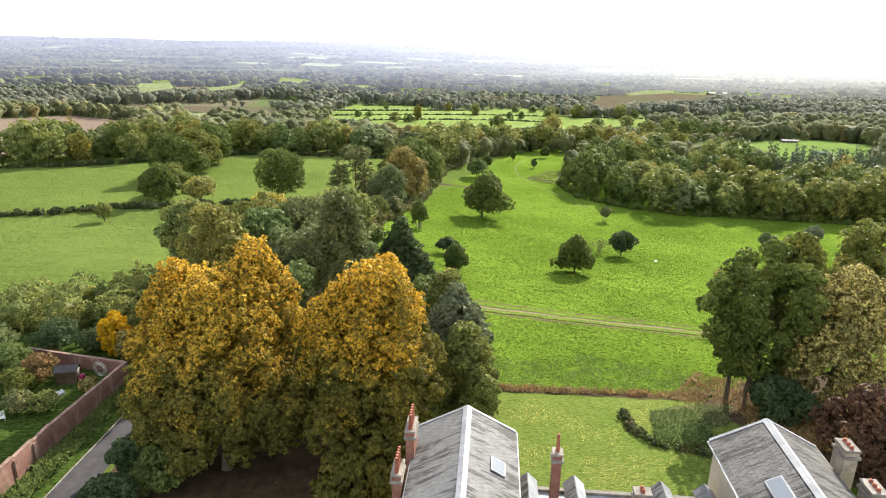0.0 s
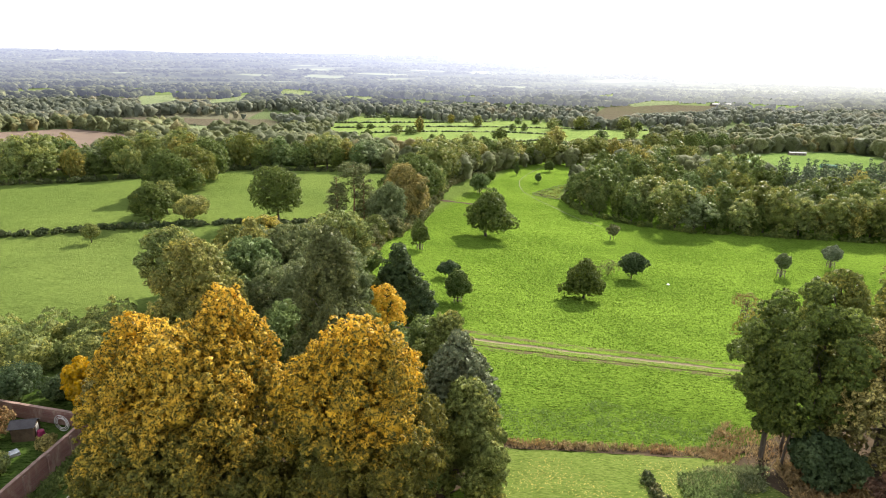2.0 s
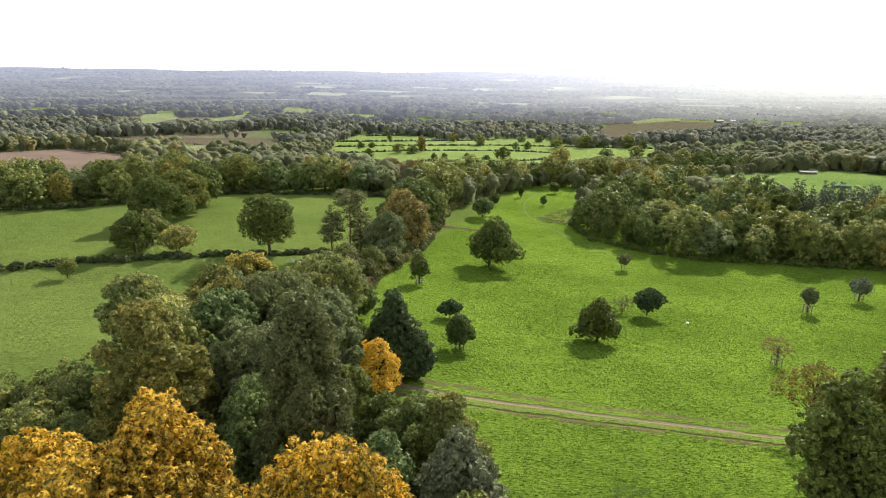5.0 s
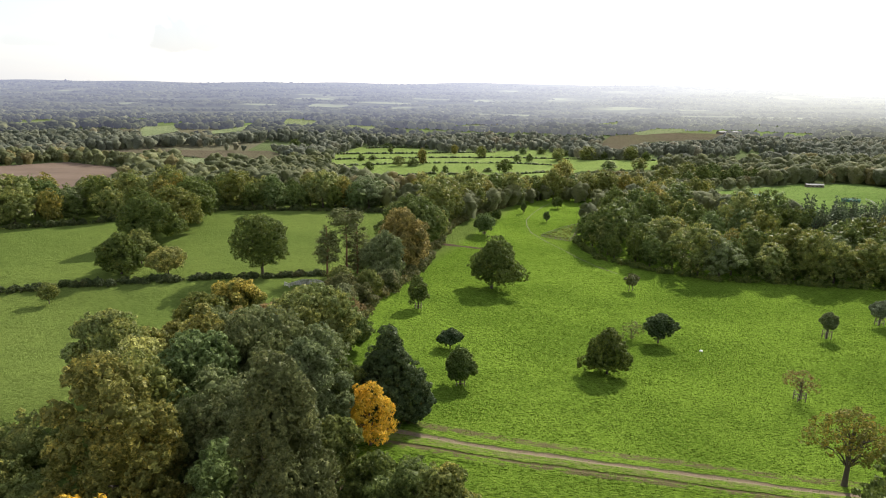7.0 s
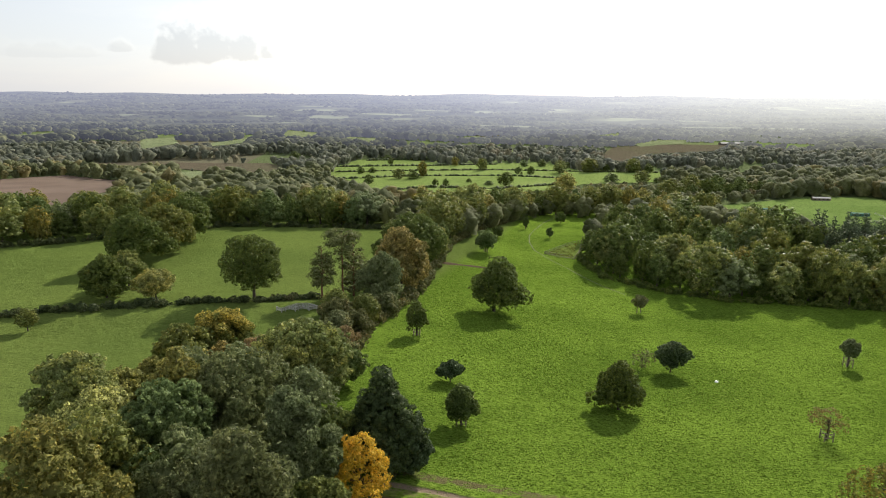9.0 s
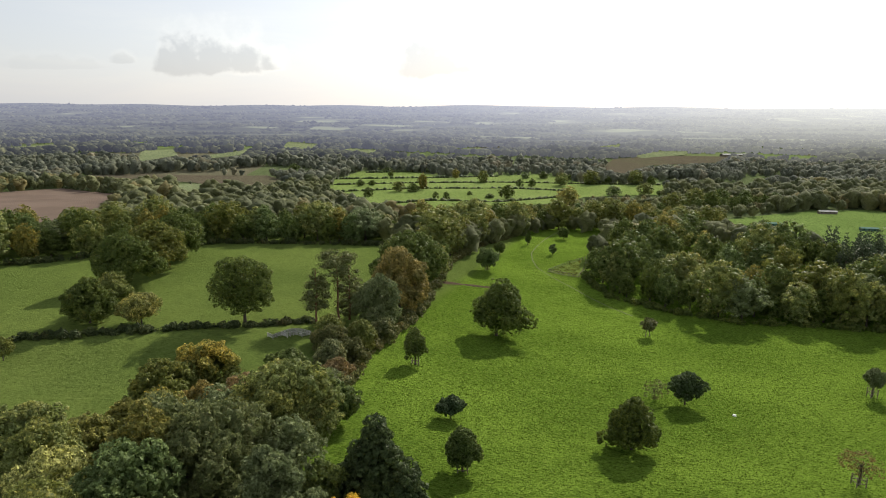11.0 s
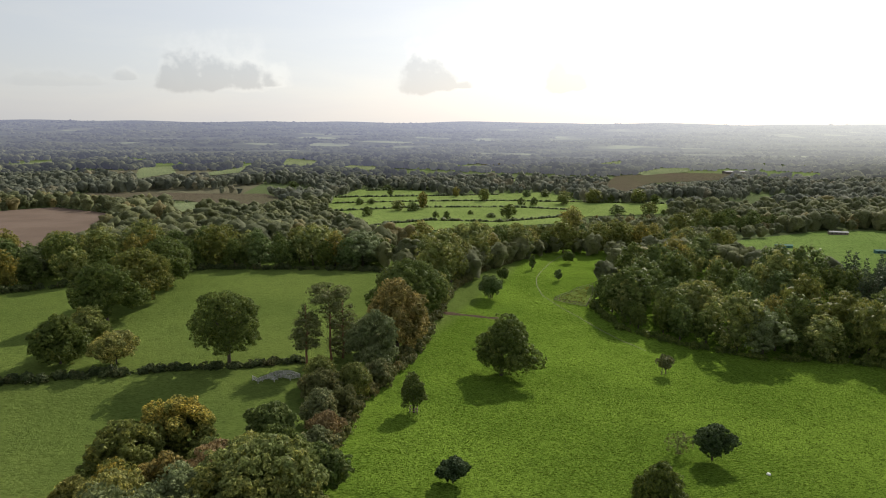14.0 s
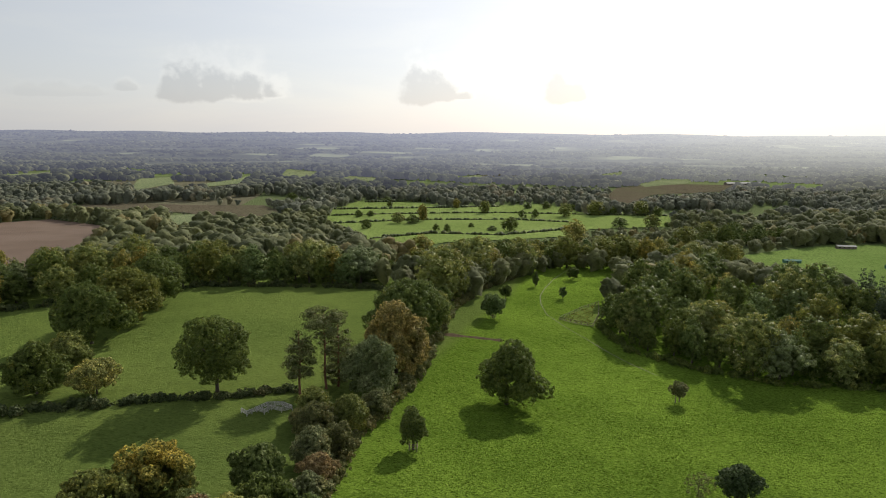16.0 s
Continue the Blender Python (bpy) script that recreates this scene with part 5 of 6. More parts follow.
def hedge(name, line, height, width, mat, seed, label, spacing=1.6, category="hedge", n_cards=0, size=0.3):
    """A run of low bushes grown together."""
    rng = np.random.default_rng(seed)
    pieces = []
    lobes = []
    for (x1, y1), (x2, y2) in zip(line, line[1:]):
        d = math.hypot(x2 - x1, y2 - y1)
        for f in np.arange(0, 1, spacing / d):
            x, y = x1 + (x2 - x1) * f + rng.normal(0, width * 0.2), y1 + (y2 - y1) * f + rng.normal(0, width * 0.2)
            h = height * rng.uniform(0.45, 1.3)
            lobes.append((x, y, float(ground(x, y)) + h * 0.35, h * 0.62))
    lobes = np.array(lobes)
    centre = np.array([lobes[:, 0].mean(), lobes[:, 1].mean(), lobes[:, 2].mean()])
    lobes[:, :3] -= centre
    if n_cards:
        v, f = crown_mesh(rng, lobes, n_cards, size, 0.9, 0.9)
    else:
        for x, y, z, r in lobes:
            pieces.append((ICO1[0] * (1 + rng.normal(0, 0.15, (len(ICO1[0]), 1))) * r + [x, y, z], ICO1[1]))
        v, f = gather(pieces)
    ob = tagged(new(name, fast_mesh(name, v, f, mat)), label, category, kind="stuff")
    ob.location = centre
    return ob


hedge("hedge", [(-190, 168), (-140, 180), (-94, 193), (-68, 200), (-49, 206), (-37, 212)], 1.45, 3.0, LEAF_BRAMBLE, 411, "low dark bramble hedge across the pasture", 0.7, n_cards=14000, size=0.34)
hedge("hedge", [(-21, 158), (-20, 176), (-17, 196), (-13, 216), (-8, 240), (-5, 268), (0, 306), (15, 352), (43, 405)], 2.4, 2.6, LEAF_THORN, 412, "thick brown hedge along the park's edge", 2.4, n_cards=11000, size=0.42)
hedge("hedge", [(-82, 82), (-66, 87), (-52, 90), (-44, 88)], 5.0, 2.5, LEAF_OLIVE, 413, "tall mixed olive-green garden hedge", 2.6, n_cards=9000, size=0.27)
hedge("hedge", [(-80, 90), (-62, 96), (-50, 98)], 5.6, 2.5, LEAF_OLIVE, 414, "yellow-green tall hedge behind the garden", 3.0, n_cards=7000, size=0.28)
hedge("wood_edge", [(56, 300), (56, 287), (60, 271), (74, 260), (95, 246), (118, 244), (154, 236), (234, 228), (290, 229)], 2.0, 3.0, LEAF_OAK, 415, "dark bushy undergrowth along the wood's edge", 2.2, "undergrowth", 9000, 0.42)
hedge("wood_edge", [(-240, 248), (-200, 262), (-157, 280), (-121, 309), (-107, 331), (-70, 333), (-33, 335), (-8, 300)], 2.2, 3.6, LEAF_BRAMBLE, 416, "green bushy undergrowth along the wood's edge", 2.4, "undergrowth", 8000, 0.44)
for k, (line, tall) in enumerate(((((-118, 672), (-38, 712), (60, 722), (120, 700)), 5.0), (((-64, 556), (-18, 600), (40, 590), (112, 650)), 5.5), (((-130, 745), (-60, 770), (50, 790), (240, 770)), 5.0),
                                  (((-140, 815), (-20, 845), (60, 868)), 5.5),
                                  (((-115, 905), (-10, 930)), 7.0), (((-213, 290), (-330, 326)), 4.0), (((-190, 320), (-300, 630)), 3.5), (((-300, 630), (-400, 690)), 5.0))):
    hedge("hedge", list(line), tall * 0.52, 1.2, LEAF_BRAMBLE, 420 + k, "dark hedge between fields", 1.7)
field_rng = np.random.default_rng(440)
for fx, fy, fh, fw in ((-79, 859, 7.4, 10), (-100, 734, 11, 12.4), (-88, 742, 9.1, 11.8), (-78, 633, 12.7, 12.8), (-54, 682, 9.9, 11.3), (-39, 681, 10.5, 11.3), (-30, 703, 18, 14), (-15, 625, 8.7, 8.5),
                       (-44, 488, 12, 14.2), (-20, 469, 13.7, 18), (-88, 916, 8, 13), (-223, 939, 10, 16), (36, 786, 13.3, 13.2), (50, 622, 13.8, 16), (74, 742, 11.8, 11.8), (88, 743, 12.9, 12.5),
                       (122, 755, 13.8, 15.7), (86, 510, 21, 22), (159, 775, 15, 20), (180, 784, 12.9, 16), (159, 669, 10.3, 14), (187, 661, 11.7, 14.6), (203, 667, 5.6, 6.5), (-5, 612, 10.5, 9.4), (4, 838, 13, 13),
                       (17, 654, 6.1, 7.8), (35, 629, 5.3, 8.6), (92, 846, 9.6, 12), (115, 848, 10.4, 13.7), (143, 826, 10.9, 15.8), (226, 771, 15, 17), (210, 776, 15, 18)):
    k = field_rng.choice(len(WOOD_TREES), p=[0.4, 0.2, 0.2, 0.05, 0.05, 0.1])
    plant(WOOD_TREES[k][0], WOOD_TREES[k][1], fx, fy, fh, field_rng, "trees among the far fields", fw / 2 / (WOOD_KINDS[k][2] * fh / WOOD_KINDS[k][1]))


# ---- track, ditch, lawn, path ----
def ribbon(name, line, width, mat, lift, label, category, step=1.2, cross=8, wobble=0.0, crown=0.0, ruts=()):
    """A strip over the land along a line, with its across-position kept for the material."""
    pts = []
    for (x1, y1), (x2, y2) in zip(line, line[1:]):
        k = max(1, int(math.hypot(x2 - x1, y2 - y1) / step))
        pts += [(x1 + (x2 - x1) * j / k, y1 + (y2 - y1) * j / k) for j in range(k)]
    pts.append(line[-1])
    for _ in range(6):
        pts = [pts[0]] + [tuple((pts[i - 1][c] + pts[i][c] * 2 + pts[i + 1][c]) / 4 for c in (0, 1)) for i in range(1, len(pts) - 1)] + [pts[-1]]
    verts, faces, across = [], [], []
    for i, (x, y) in enumerate(pts):
        x2, y2 = pts[min(i + 1, len(pts) - 1)]
        x0, y0 = pts[max(i - 1, 0)]
        d = Vector((x2 - x0, y2 - y0)).normalized()
        for j in range(cross + 1):
            a = 2 * j / cross - 1
            w = width / 2 * (1 + wobble * math.sin(i * 0.7) * math.sin(i * 0.23 + 1))
            px, py = x - d.y * a * w, y + d.x * a * w
            verts.append((px, py, float(ground(px, py)) + lift + crown * (1 - a * a) - sum(deep * max(0.0, 1 - abs(a - r) / half) for r, half, deep in ruts)))
            across.append(a)
    k = cross + 1
    for i in range(len(pts) - 1):
        for j in range(cross):
            faces.append((i * k + j, i * k + j + 1, (i + 1) * k + j + 1, (i + 1) * k + j))
    me = mesh_from(name, verts, faces, mat, True)
    if me.polygons[0].normal.z < 0:
        me.flip_normals()
    layer = me.attributes.new("across", "FLOAT", "POINT")
    layer.data.foreach_set("value", np.array(across, np.float32))
    return tagged(new(name, me), label, category, kind="structure")


ribbon("track", [(-26, 115.6), (-9, 113.3), (3.5, 111.7), (18, 110.1), (29, 109.0), (40, 107.0), (49, 105.2), (70, 101.4), (110, 95), (170, 86)], 11.0, MUD, 0.05, "muddy cart track with pale ruts through the grass", "track", step=0.8, cross=40, crown=0.16,
       ruts=((0.0, 0.12, 0.13), (-0.58, 0.08, 0.10)))
ribbon("path", [(63, 411), (52, 385), (43.6, 359), (38.5, 340), (37.0, 325), (37.3, 310), (41.5, 297), (48.5, 279), (55, 264), (62, 252)], 0.34, TRODDEN, 0.10, "narrow trodden footpath through the grass", "path", cross=4)
ribbon("track", [(-3, 274.0), (0.1, 274.3), (7.7, 274.9), (17, 274.7)], 2.6, SOIL, 0.06, "bare muddy strip by the hedge", "track", cross=4, wobble=0.5)
ribbon("ditch", [(3, 73.9), (6.5, 73.8), (9, 73.2), (11.2, 73.5), (13.5, 72.9), (16, 73.3), (19, 72.7), (21.5, 72.9), (25, 72.5), (28.5, 72.9), (31, 72.4), (33.5, 73.0), (36, 74.2), (38.5, 75.6)], 1.3, SOIL, 0.14, "narrow bare-earth ditch along the lawn", "ditch", cross=6, wobble=0.3, crown=-0.05)
ribbon("road", [(-33.5, 10), (-35.0, 35), (-35.4, 50), (-35.4, 62), (-34.8, 72), (-31, 84)], 3.3, ASPHALT, 0.12, "narrow grey asphalt lane beside a brick wall", "road", cross=6)
ribbon("kerb", [(-35.3, 10), (-36.8, 35), (-37.1, 50), (-37.1, 62), (-36.5, 72), (-32.7, 84)], 0.16, COPING, 0.20, "thin pale kerb edging the lane", "kerb", cross=2, crown=0.05)
# dark sheet laid over the garden ground to stand for its shade
drape("garden_lawn", [(-66, 34), (-33.8, 34), (-34.4, 60), (-33.6, 76), (-36, 86), (-66, 86)], 0.07, SHADED_GARDEN_GRASS, 4, "rough grass of the walled garden with shade in its colour", "lawn")
drape("lawn", [(4.5, 42), (40, 38), (42, 71.6), (38.5, 71.0), (35, 72.3), (32, 71.5), (29, 72.4), (26, 71.7), (23, 72.4), (20, 72.0), (17.5, 72.8), (15, 72.2), (12, 72.9), (9.5, 72.4), (7, 73.2), (4.5, 73.0)], 0.12, LAWN, 4, "pale mown lawn strewn with fallen leaves", "lawn")
drape("leaf_litter", [(-33, 36), (-4, 34), (-2.0, 60), (3.5, 66), (2, 90), (-10, 100), (-30, 104), (-33.2, 72)], 0.10, SOIL, 4, "dark brown leaf litter beneath trees", "leaf litter")
drape("leaf_litter", [(33, 70.6), (37, 74), (44, 80), (62, 84), (66, 50), (44, 48), (38, 60)], 0.17, SOIL, 4, "dark brown leaf litter beneath trees", "leaf litter")
drape("rough_grass", [(41, 304), (46, 299.5), (52.5, 297), (56, 304), (58, 312), (61, 320), (62, 330), (57, 327), (53, 321), (46, 312)], 0.15, PASTURE, 6, "rough pale grass inside a small fenced plot", "rough grass")


# ---- low growth ----
def tufts(name, poly, count, height, mat, seed, label, category, lean=0.5, width=0.5, fade=None):
    """Blades of grass or weeds in clumps of three."""
    rng = np.random.default_rng(seed)
    xs, ys = [p[0] for p in poly], [p[1] for p in poly]
    x, y = rng.uniform(min(xs), max(xs), count * 2), rng.uniform(min(ys), max(ys), count * 2)
    patch = np.sin(x * 0.9 + 2 * np.sin(y * 0.5)) * np.sin(y * 0.8 + np.sin(x * 0.6)) + rng.normal(0, 0.7, len(x))
    keep = inside(x, y, poly) & (patch > -0.2)
    if fade:
        keep &= rng.uniform(0, 1, len(x)) < np.interp(y, fade, (1, 0))
    x, y = x[keep][:count], y[keep][:count]
    k = len(x)
    h = height * rng.uniform(0.5, 1.4, k)
    pieces = []
    foot = np.stack([x, y, ground(x, y) + 0.08], 1)
    for j in range(2):
        a = rng.uniform(0, 6.28, k)
        side = np.stack([np.cos(a), np.sin(a), np.zeros(k)], 1) * (h * width)[:, None]
        tip = foot + np.stack([rng.normal(0, lean, k) * h, rng.normal(0, lean, k) * h, h], 1)
        v = np.stack([foot - side * 0.5, foot + side * 0.5, tip], 1).reshape(-1, 3)
        pieces.append((v, np.arange(k * 3).reshape(-1, 3)))
    v, f = gather(pieces)
    return tagged(new(name, fast_mesh(name, v, f, mat)), label, category, kind="stuff")


tufts("grass", [(-18, 76), (75, 76), (110, 130), (135, 225), (20, 265), (-12, 225), (-18, 120)], 60000, 0.12, TUFT, 501, "tussocky bright green meadow grass", "grass", 0.3, 1.9, fade=(150, 260))
tufts("dry_grass", [(5, 72.9), (14, 72.6), (24, 72.8), (31, 71.8), (38, 71.5), (38, 74), (29, 74.6), (14, 74.6), (5, 75)], 2100, 0.48, DRY_GRASS, 502, "rusty dry grass along the ditch", "grass", 0.35, 0.25)
tufts("dry_grass", [(30, 71), (40, 70), (44, 79), (37, 82), (33, 77)], 1300, 0.5, DRY_GRASS, 503, "rusty dry weeds on a bare bank", "weeds", 0.35, 0.25)
tufts("weeds", [(4, 75), (20, 75.4), (37, 74), (36, 82), (29, 84), (22, 88), (15, 83), (7, 85)], 3200, 0.22, WEED, 504, "grey-green weeds in the meadow", "weeds", 0.6, 0.5)
tufts("weeds", [(24, 60), (31, 59.5), (32, 68), (26, 68)], 2600, 0.5, LEAF_GREEN, 506, "green weeds beside the scrub", "weeds", 0.6, 0.6)
tufts("ivy", [(-41.0, 40), (-38.6, 40), (-38.6, 70), (-40.2, 70)], 2600, 0.5, LEAF_GREEN, 507, "low dark ivy and weeds below the wall", "ground cover", 0.8, 0.8)
tufts("weeds", [(42, 305), (52, 299), (60, 328), (53, 320)], 900, 0.6, LEAF_OLIVE, 508, "tall dry weeds in the fenced plot", "weeds", 0.5, 0.5)


def fallen_leaves():
    rng = np.random.default_rng(509)
    x, y = rng.uniform(5, 38, 15000), rng.uniform(44, 71, 15000)
    drift = np.sin(x * 0.5 + 2 * np.sin(y * 0.3)) + np.sin(y * 0.7 + 1.5 * np.sin(x * 0.4)) + rng.normal(0, 0.8, len(x))
    x, y = x[drift > 0.2], y[drift > 0.2]
    c = np.stack([x, y, ground(x, y) + 0.17], 1)
    v, f = cards(rng, c, np.tile([0.0, 0.0, 1.0], (len(c), 1)), 0.060, 0.4)
    tagged(new("fallen_leaves", fast_mesh("fallen_leaves", v, f, LEAF_FALLEN)), "yellow fallen leaves scattered on the lawn", "leaves", kind="stuff")


fallen_leaves()
hedge("bramble_scrub", [(22.6, 68.6), (22.2, 65.6), (22.6, 62.6), (24.2, 59.8), (26.4, 58.8), (29.0, 58.6), (32.0, 59.4), (34.4, 61.2)], 0.75, 0.9, LEAF_BRAMBLE, 510, "dark curving bank of bramble scrub on the lawn", 0.55, "scrub", 1500, 0.17)
hedge("bracken", [(5, 74.5), (9, 73.9), (13, 73.7), (17, 73.9), (22, 73.5), (27, 73.5), (31, 73.2), (34, 74.2), (36.4, 76), (35.2, 79)], 0.55, 0.8, LEAF_RUST, 513, "rusty bracken and dead stalks along the ditch", 0.8, "bracken", 1300, 0.15)
tufts("bramble_scrub", [(25, 66), (29, 63.5), (34, 65), (37, 70), (30, 70)], 2600, 0.42, LEAF_THORN, 511, "green and brown bramble scrub on the lawn", "scrub", 0.7, 0.7)
tufts("bramble_scrub", [(36, 62), (44, 58), (46, 70), (38, 71)], 3000, 0.6, LEAF_RUST, 512, "brown bracken beneath trees", "scrub", 0.7, 0.7)

# bushes that fill out the shelter belt
BELT = "bushes of the shelter belt"
for k, (bx, by, bh, br, bmat, blabel) in enumerate((
        (-30.2, 53.5, 4.2, 2.5, LEAF_DARK, "dark rounded laurel bush beside the lane"), (-26.4, 52.0, 5.0, 3.2, LEAF_GREEN, "dark green laurel bush beneath limes"),
        (-30.0, 47.5, 3.8, 2.4, LEAF_DARK, "dark rounded laurel bush beside the lane"), (-2.5, 82.0, 13.0, 4.6, LEAF_GREEN, "bushy green holly beneath trees"),
        (-7.0, 90.0, 9.0, 4.2, LEAF_GREEN, "dark green bushy laurel tree"), (-19.5, 91.0, 18.2, 6.6, LEAF_CEDAR, "dusky grey-green cypress in the shelter belt"),
        (-20.0, 82.0, 14.5, 5.0, LEAF_GREEN, "green bushy sycamore among taller trees"), (-25.0, 93.0, 16.0, 5.6, LEAF_GREY, "grey-green bushy willow in the shelter belt"),
        (-34.0, 95.0, 17.2, 5.6, LEAF_OLIVE, "olive-green bushy maple in the shelter belt"), (-43.5, 109.0, 15.8, 5.2, LEAF_OLIVE, "olive-green oak in the shelter belt"),
        (-38.0, 103.0, 15.5, 5.6, LEAF_POPLAR, "yellow-green bushy poplar in the shelter belt"), (-34.0, 116.5, 15.5, 5.4, LEAF_GREY, "grey-green bushy willow in the shelter belt"),
        (-19.0, 116.0, 14.5, 5.6, LEAF_GREY, "grey-green bushy willow in the shelter belt"), (-14.5, 115.5, 9.5, 3.4, LEAF_GREEN, "green bush at the field's edge"),
        (-31.0, 127.0, 13.0, 5.4, LEAF_GREY, "grey-green bushy willow in the shelter belt"), (-40.0, 128.0, 11.5, 4.8, LEAF_POPLAR, "bright yellow maple bush among others"),
        (-48.0, 124.0, 9.5, 4.0, LEAF_POPLAR, "bright yellow maple bush among others"), (-46.0, 131.0, 9.0, 4.0, LEAF_POPLAR, "bright yellow maple bush among others"), (-43.0, 135.5, 9.5, 3.8, LEAF_GOLD, "golden field maple at the pasture's edge"), (-37.5, 136.5, 10.5, 3.6, LEAF_COPPER, "orange-brown cherry bush at the pasture's edge"),
        (-32.0, 138.0, 11.0, 4.8, LEAF_RUST, "russet bush between oaks in the shelter belt"), (-23.0, 139.0, 11.5, 5.0, LEAF_OLIVE, "olive-green hedge tree in the shelter belt"),
        (-19.0, 148.0, 8.0, 4.0, LEAF_OAK, "dark green hedge bush in the shelter belt"), (-27.0, 152.0, 8.5, 4.4, LEAF_OAK, "dark green hedge bush in the shelter belt"),
        (-21.5, 158.0, 6.6, 3.4, LEAF_THORN, "brownish hedge bush in the shelter belt"), (-34.5, 146.0, 8.0, 4.0, LEAF_OLIVE, "olive-green hedge bush in the shelter belt"),
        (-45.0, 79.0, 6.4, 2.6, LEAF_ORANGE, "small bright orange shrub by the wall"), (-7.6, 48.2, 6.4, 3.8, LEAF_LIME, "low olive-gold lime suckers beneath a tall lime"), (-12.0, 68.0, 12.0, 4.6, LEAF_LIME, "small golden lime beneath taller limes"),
        (-14.0, 98.0, 8.5, 3.8, LEAF_GREEN, "green bushy sycamore among taller trees"), (-3.5, 60.0, 8.0, 3.6, LEAF_GREEN, "dark green holly beneath limes"))):
    tree("shelter_bush", bx, by, bh, br, bmat, blabel, category="bush", low=0.03, lobes=30, n_cards=4200 if by < 110 else 3400, size=0.27 if by < 110 else 0.32, seed=600 + k, group=BELT)


# ---- house ----
def slope(x0, x1, z0, z1, y0, y1, thick):
    """A roof slab between an eave at x0, z0 and a ridge at x1, z1."""
    bm = bmesh.new()
    n = Vector((-(z1 - z0), 0, x1 - x0)).normalized() * thick
    if n.z < 0:
        n = -n
    low, top = [], []
    for x, z in ((x0, z0), (x1, z1)):
        for y in (y0, y1):
            low.append(bm.verts.new((x, y, z)))
            top.append(bm.verts.new((x + n.x, y, z + n.z)))
    for a, b, c, d in ((0, 1, 3, 2),):
        bm.faces.new((low[a], low[b], low[c], low[d]))
        bm.faces.new((top[d], top[c], top[b], top[a]))
    for a, b in ((0, 1), (1, 3), (3, 2), (2, 0)):
        bm.faces.new((low[b], low[a], top[a], top[b]))
    bmesh.ops.recalc_face_normals(bm, faces=bm.faces[:])
    return bm, n


def slates(parent, x0, x1, z0, z1, y_front, rows_back, mat, seed, limit, n_off):
    """Slate courses over a slope: those towards the gable end each a piece, the rest joined."""
    rng = random.Random(seed)
    run = math.hypot(x1 - x0, z1 - z0)
    ux, uz = (x1 - x0) / run, (z1 - z0) / run
    high, wide = 0.34, 0.42
    angle = math.atan2(uz, abs(ux))
    meshes = []
    for k in range(3):
        bm = box_mesh(-wide / 2 + 0.008, wide / 2 - 0.008, -high * 0.62, high * 0.62, -0.008, 0.012)
        for v in bm.verts:
            v.co.x += rng.uniform(-0.012, 0.012)
            v.co.y += rng.uniform(-0.02, 0.02)
        me = bpy.data.meshes.new("slate")
        bm.to_mesh(me)
        bm.free()
        me.materials.append(mat)
        meshes.append(me)
    courses = int(run / high)
    spots = []
    for r in range(courses):
        d = (r + 0.55) * high
        for c in range(int(rows_back / wide)):
            y = y_front - (c + 0.5 + 0.5 * (r % 2)) * wide
            spots.append((c, d, y))
    spots.sort()
    turn = Matrix.Rotation(math.pi / 2 if ux < 0 else -math.pi / 2, 4, "Z") @ Matrix.Rotation(angle - 0.045, 4, "X")
    rest = []
    for i, (c, d, y) in enumerate(spots):
        at = Matrix.Translation((x0 + ux * d + n_off.x * 1.25, y, z0 + uz * d + n_off.z * 1.25 + rng.uniform(0.0, 0.012))) @ turn @ Matrix.Rotation(rng.uniform(-0.02, 0.02), 4, "Z")
        if i < limit:
            part("slate", meshes[i % 3], parent, at=at)
        else:
            me = meshes[i % 3]
            rest.append((np.array([tuple(at @ v.co) for v in me.vertices]), np.array([[p.vertices[a] for a in q] for p in me.polygons for q in ((0, 1, 2), (0, 2, 3))])))
    if rest:
        v, f = gather(rest)
        ob = part("slate_courses", fast_mesh("slate_courses", v, f, mat), parent)
        ob["kind"] = "stuff"


def chimney(parent, x, y, z0, z1, wx, wy, mat, pots, pot_height=0.9, cap=COPING):
    stack = part("chimney", (box_mesh(x - wx / 2, x + wx / 2, y - wy / 2, y + wy / 2, z0, z1, 0.02), mat), parent)
    part("cap", (box_mesh(x - wx / 2 - 0.12, x + wx / 2 + 0.12, y - wy / 2 - 0.12, y + wy / 2 + 0.12, z1 - 0.55, z1 - 0.32, 0.03), cap), stack)
    part("cap", (box_mesh(x - wx / 2 - 0.08, x + wx / 2 + 0.08, y - wy / 2 - 0.08, y + wy / 2 + 0.08, z1 + 0.004, z1 + 0.16, 0.03), cap), stack)
    for k in range(pots):
        py = y + (k - (pots - 1) / 2) * (wy / max(pots, 1)) * 0.9
        v, f = tube([(x, py, z1 + 0.12), (x, py, z1 + 0.3), (x, py, z1 + pot_height), (x, py, z1 + pot_height + 0.06)], [0.16, 0.14, 0.10, 0.12], 8)
        part("chimney_pot", fast_mesh("chimney_pot", v, f, TERRACOTTA, True), stack)
    return stack


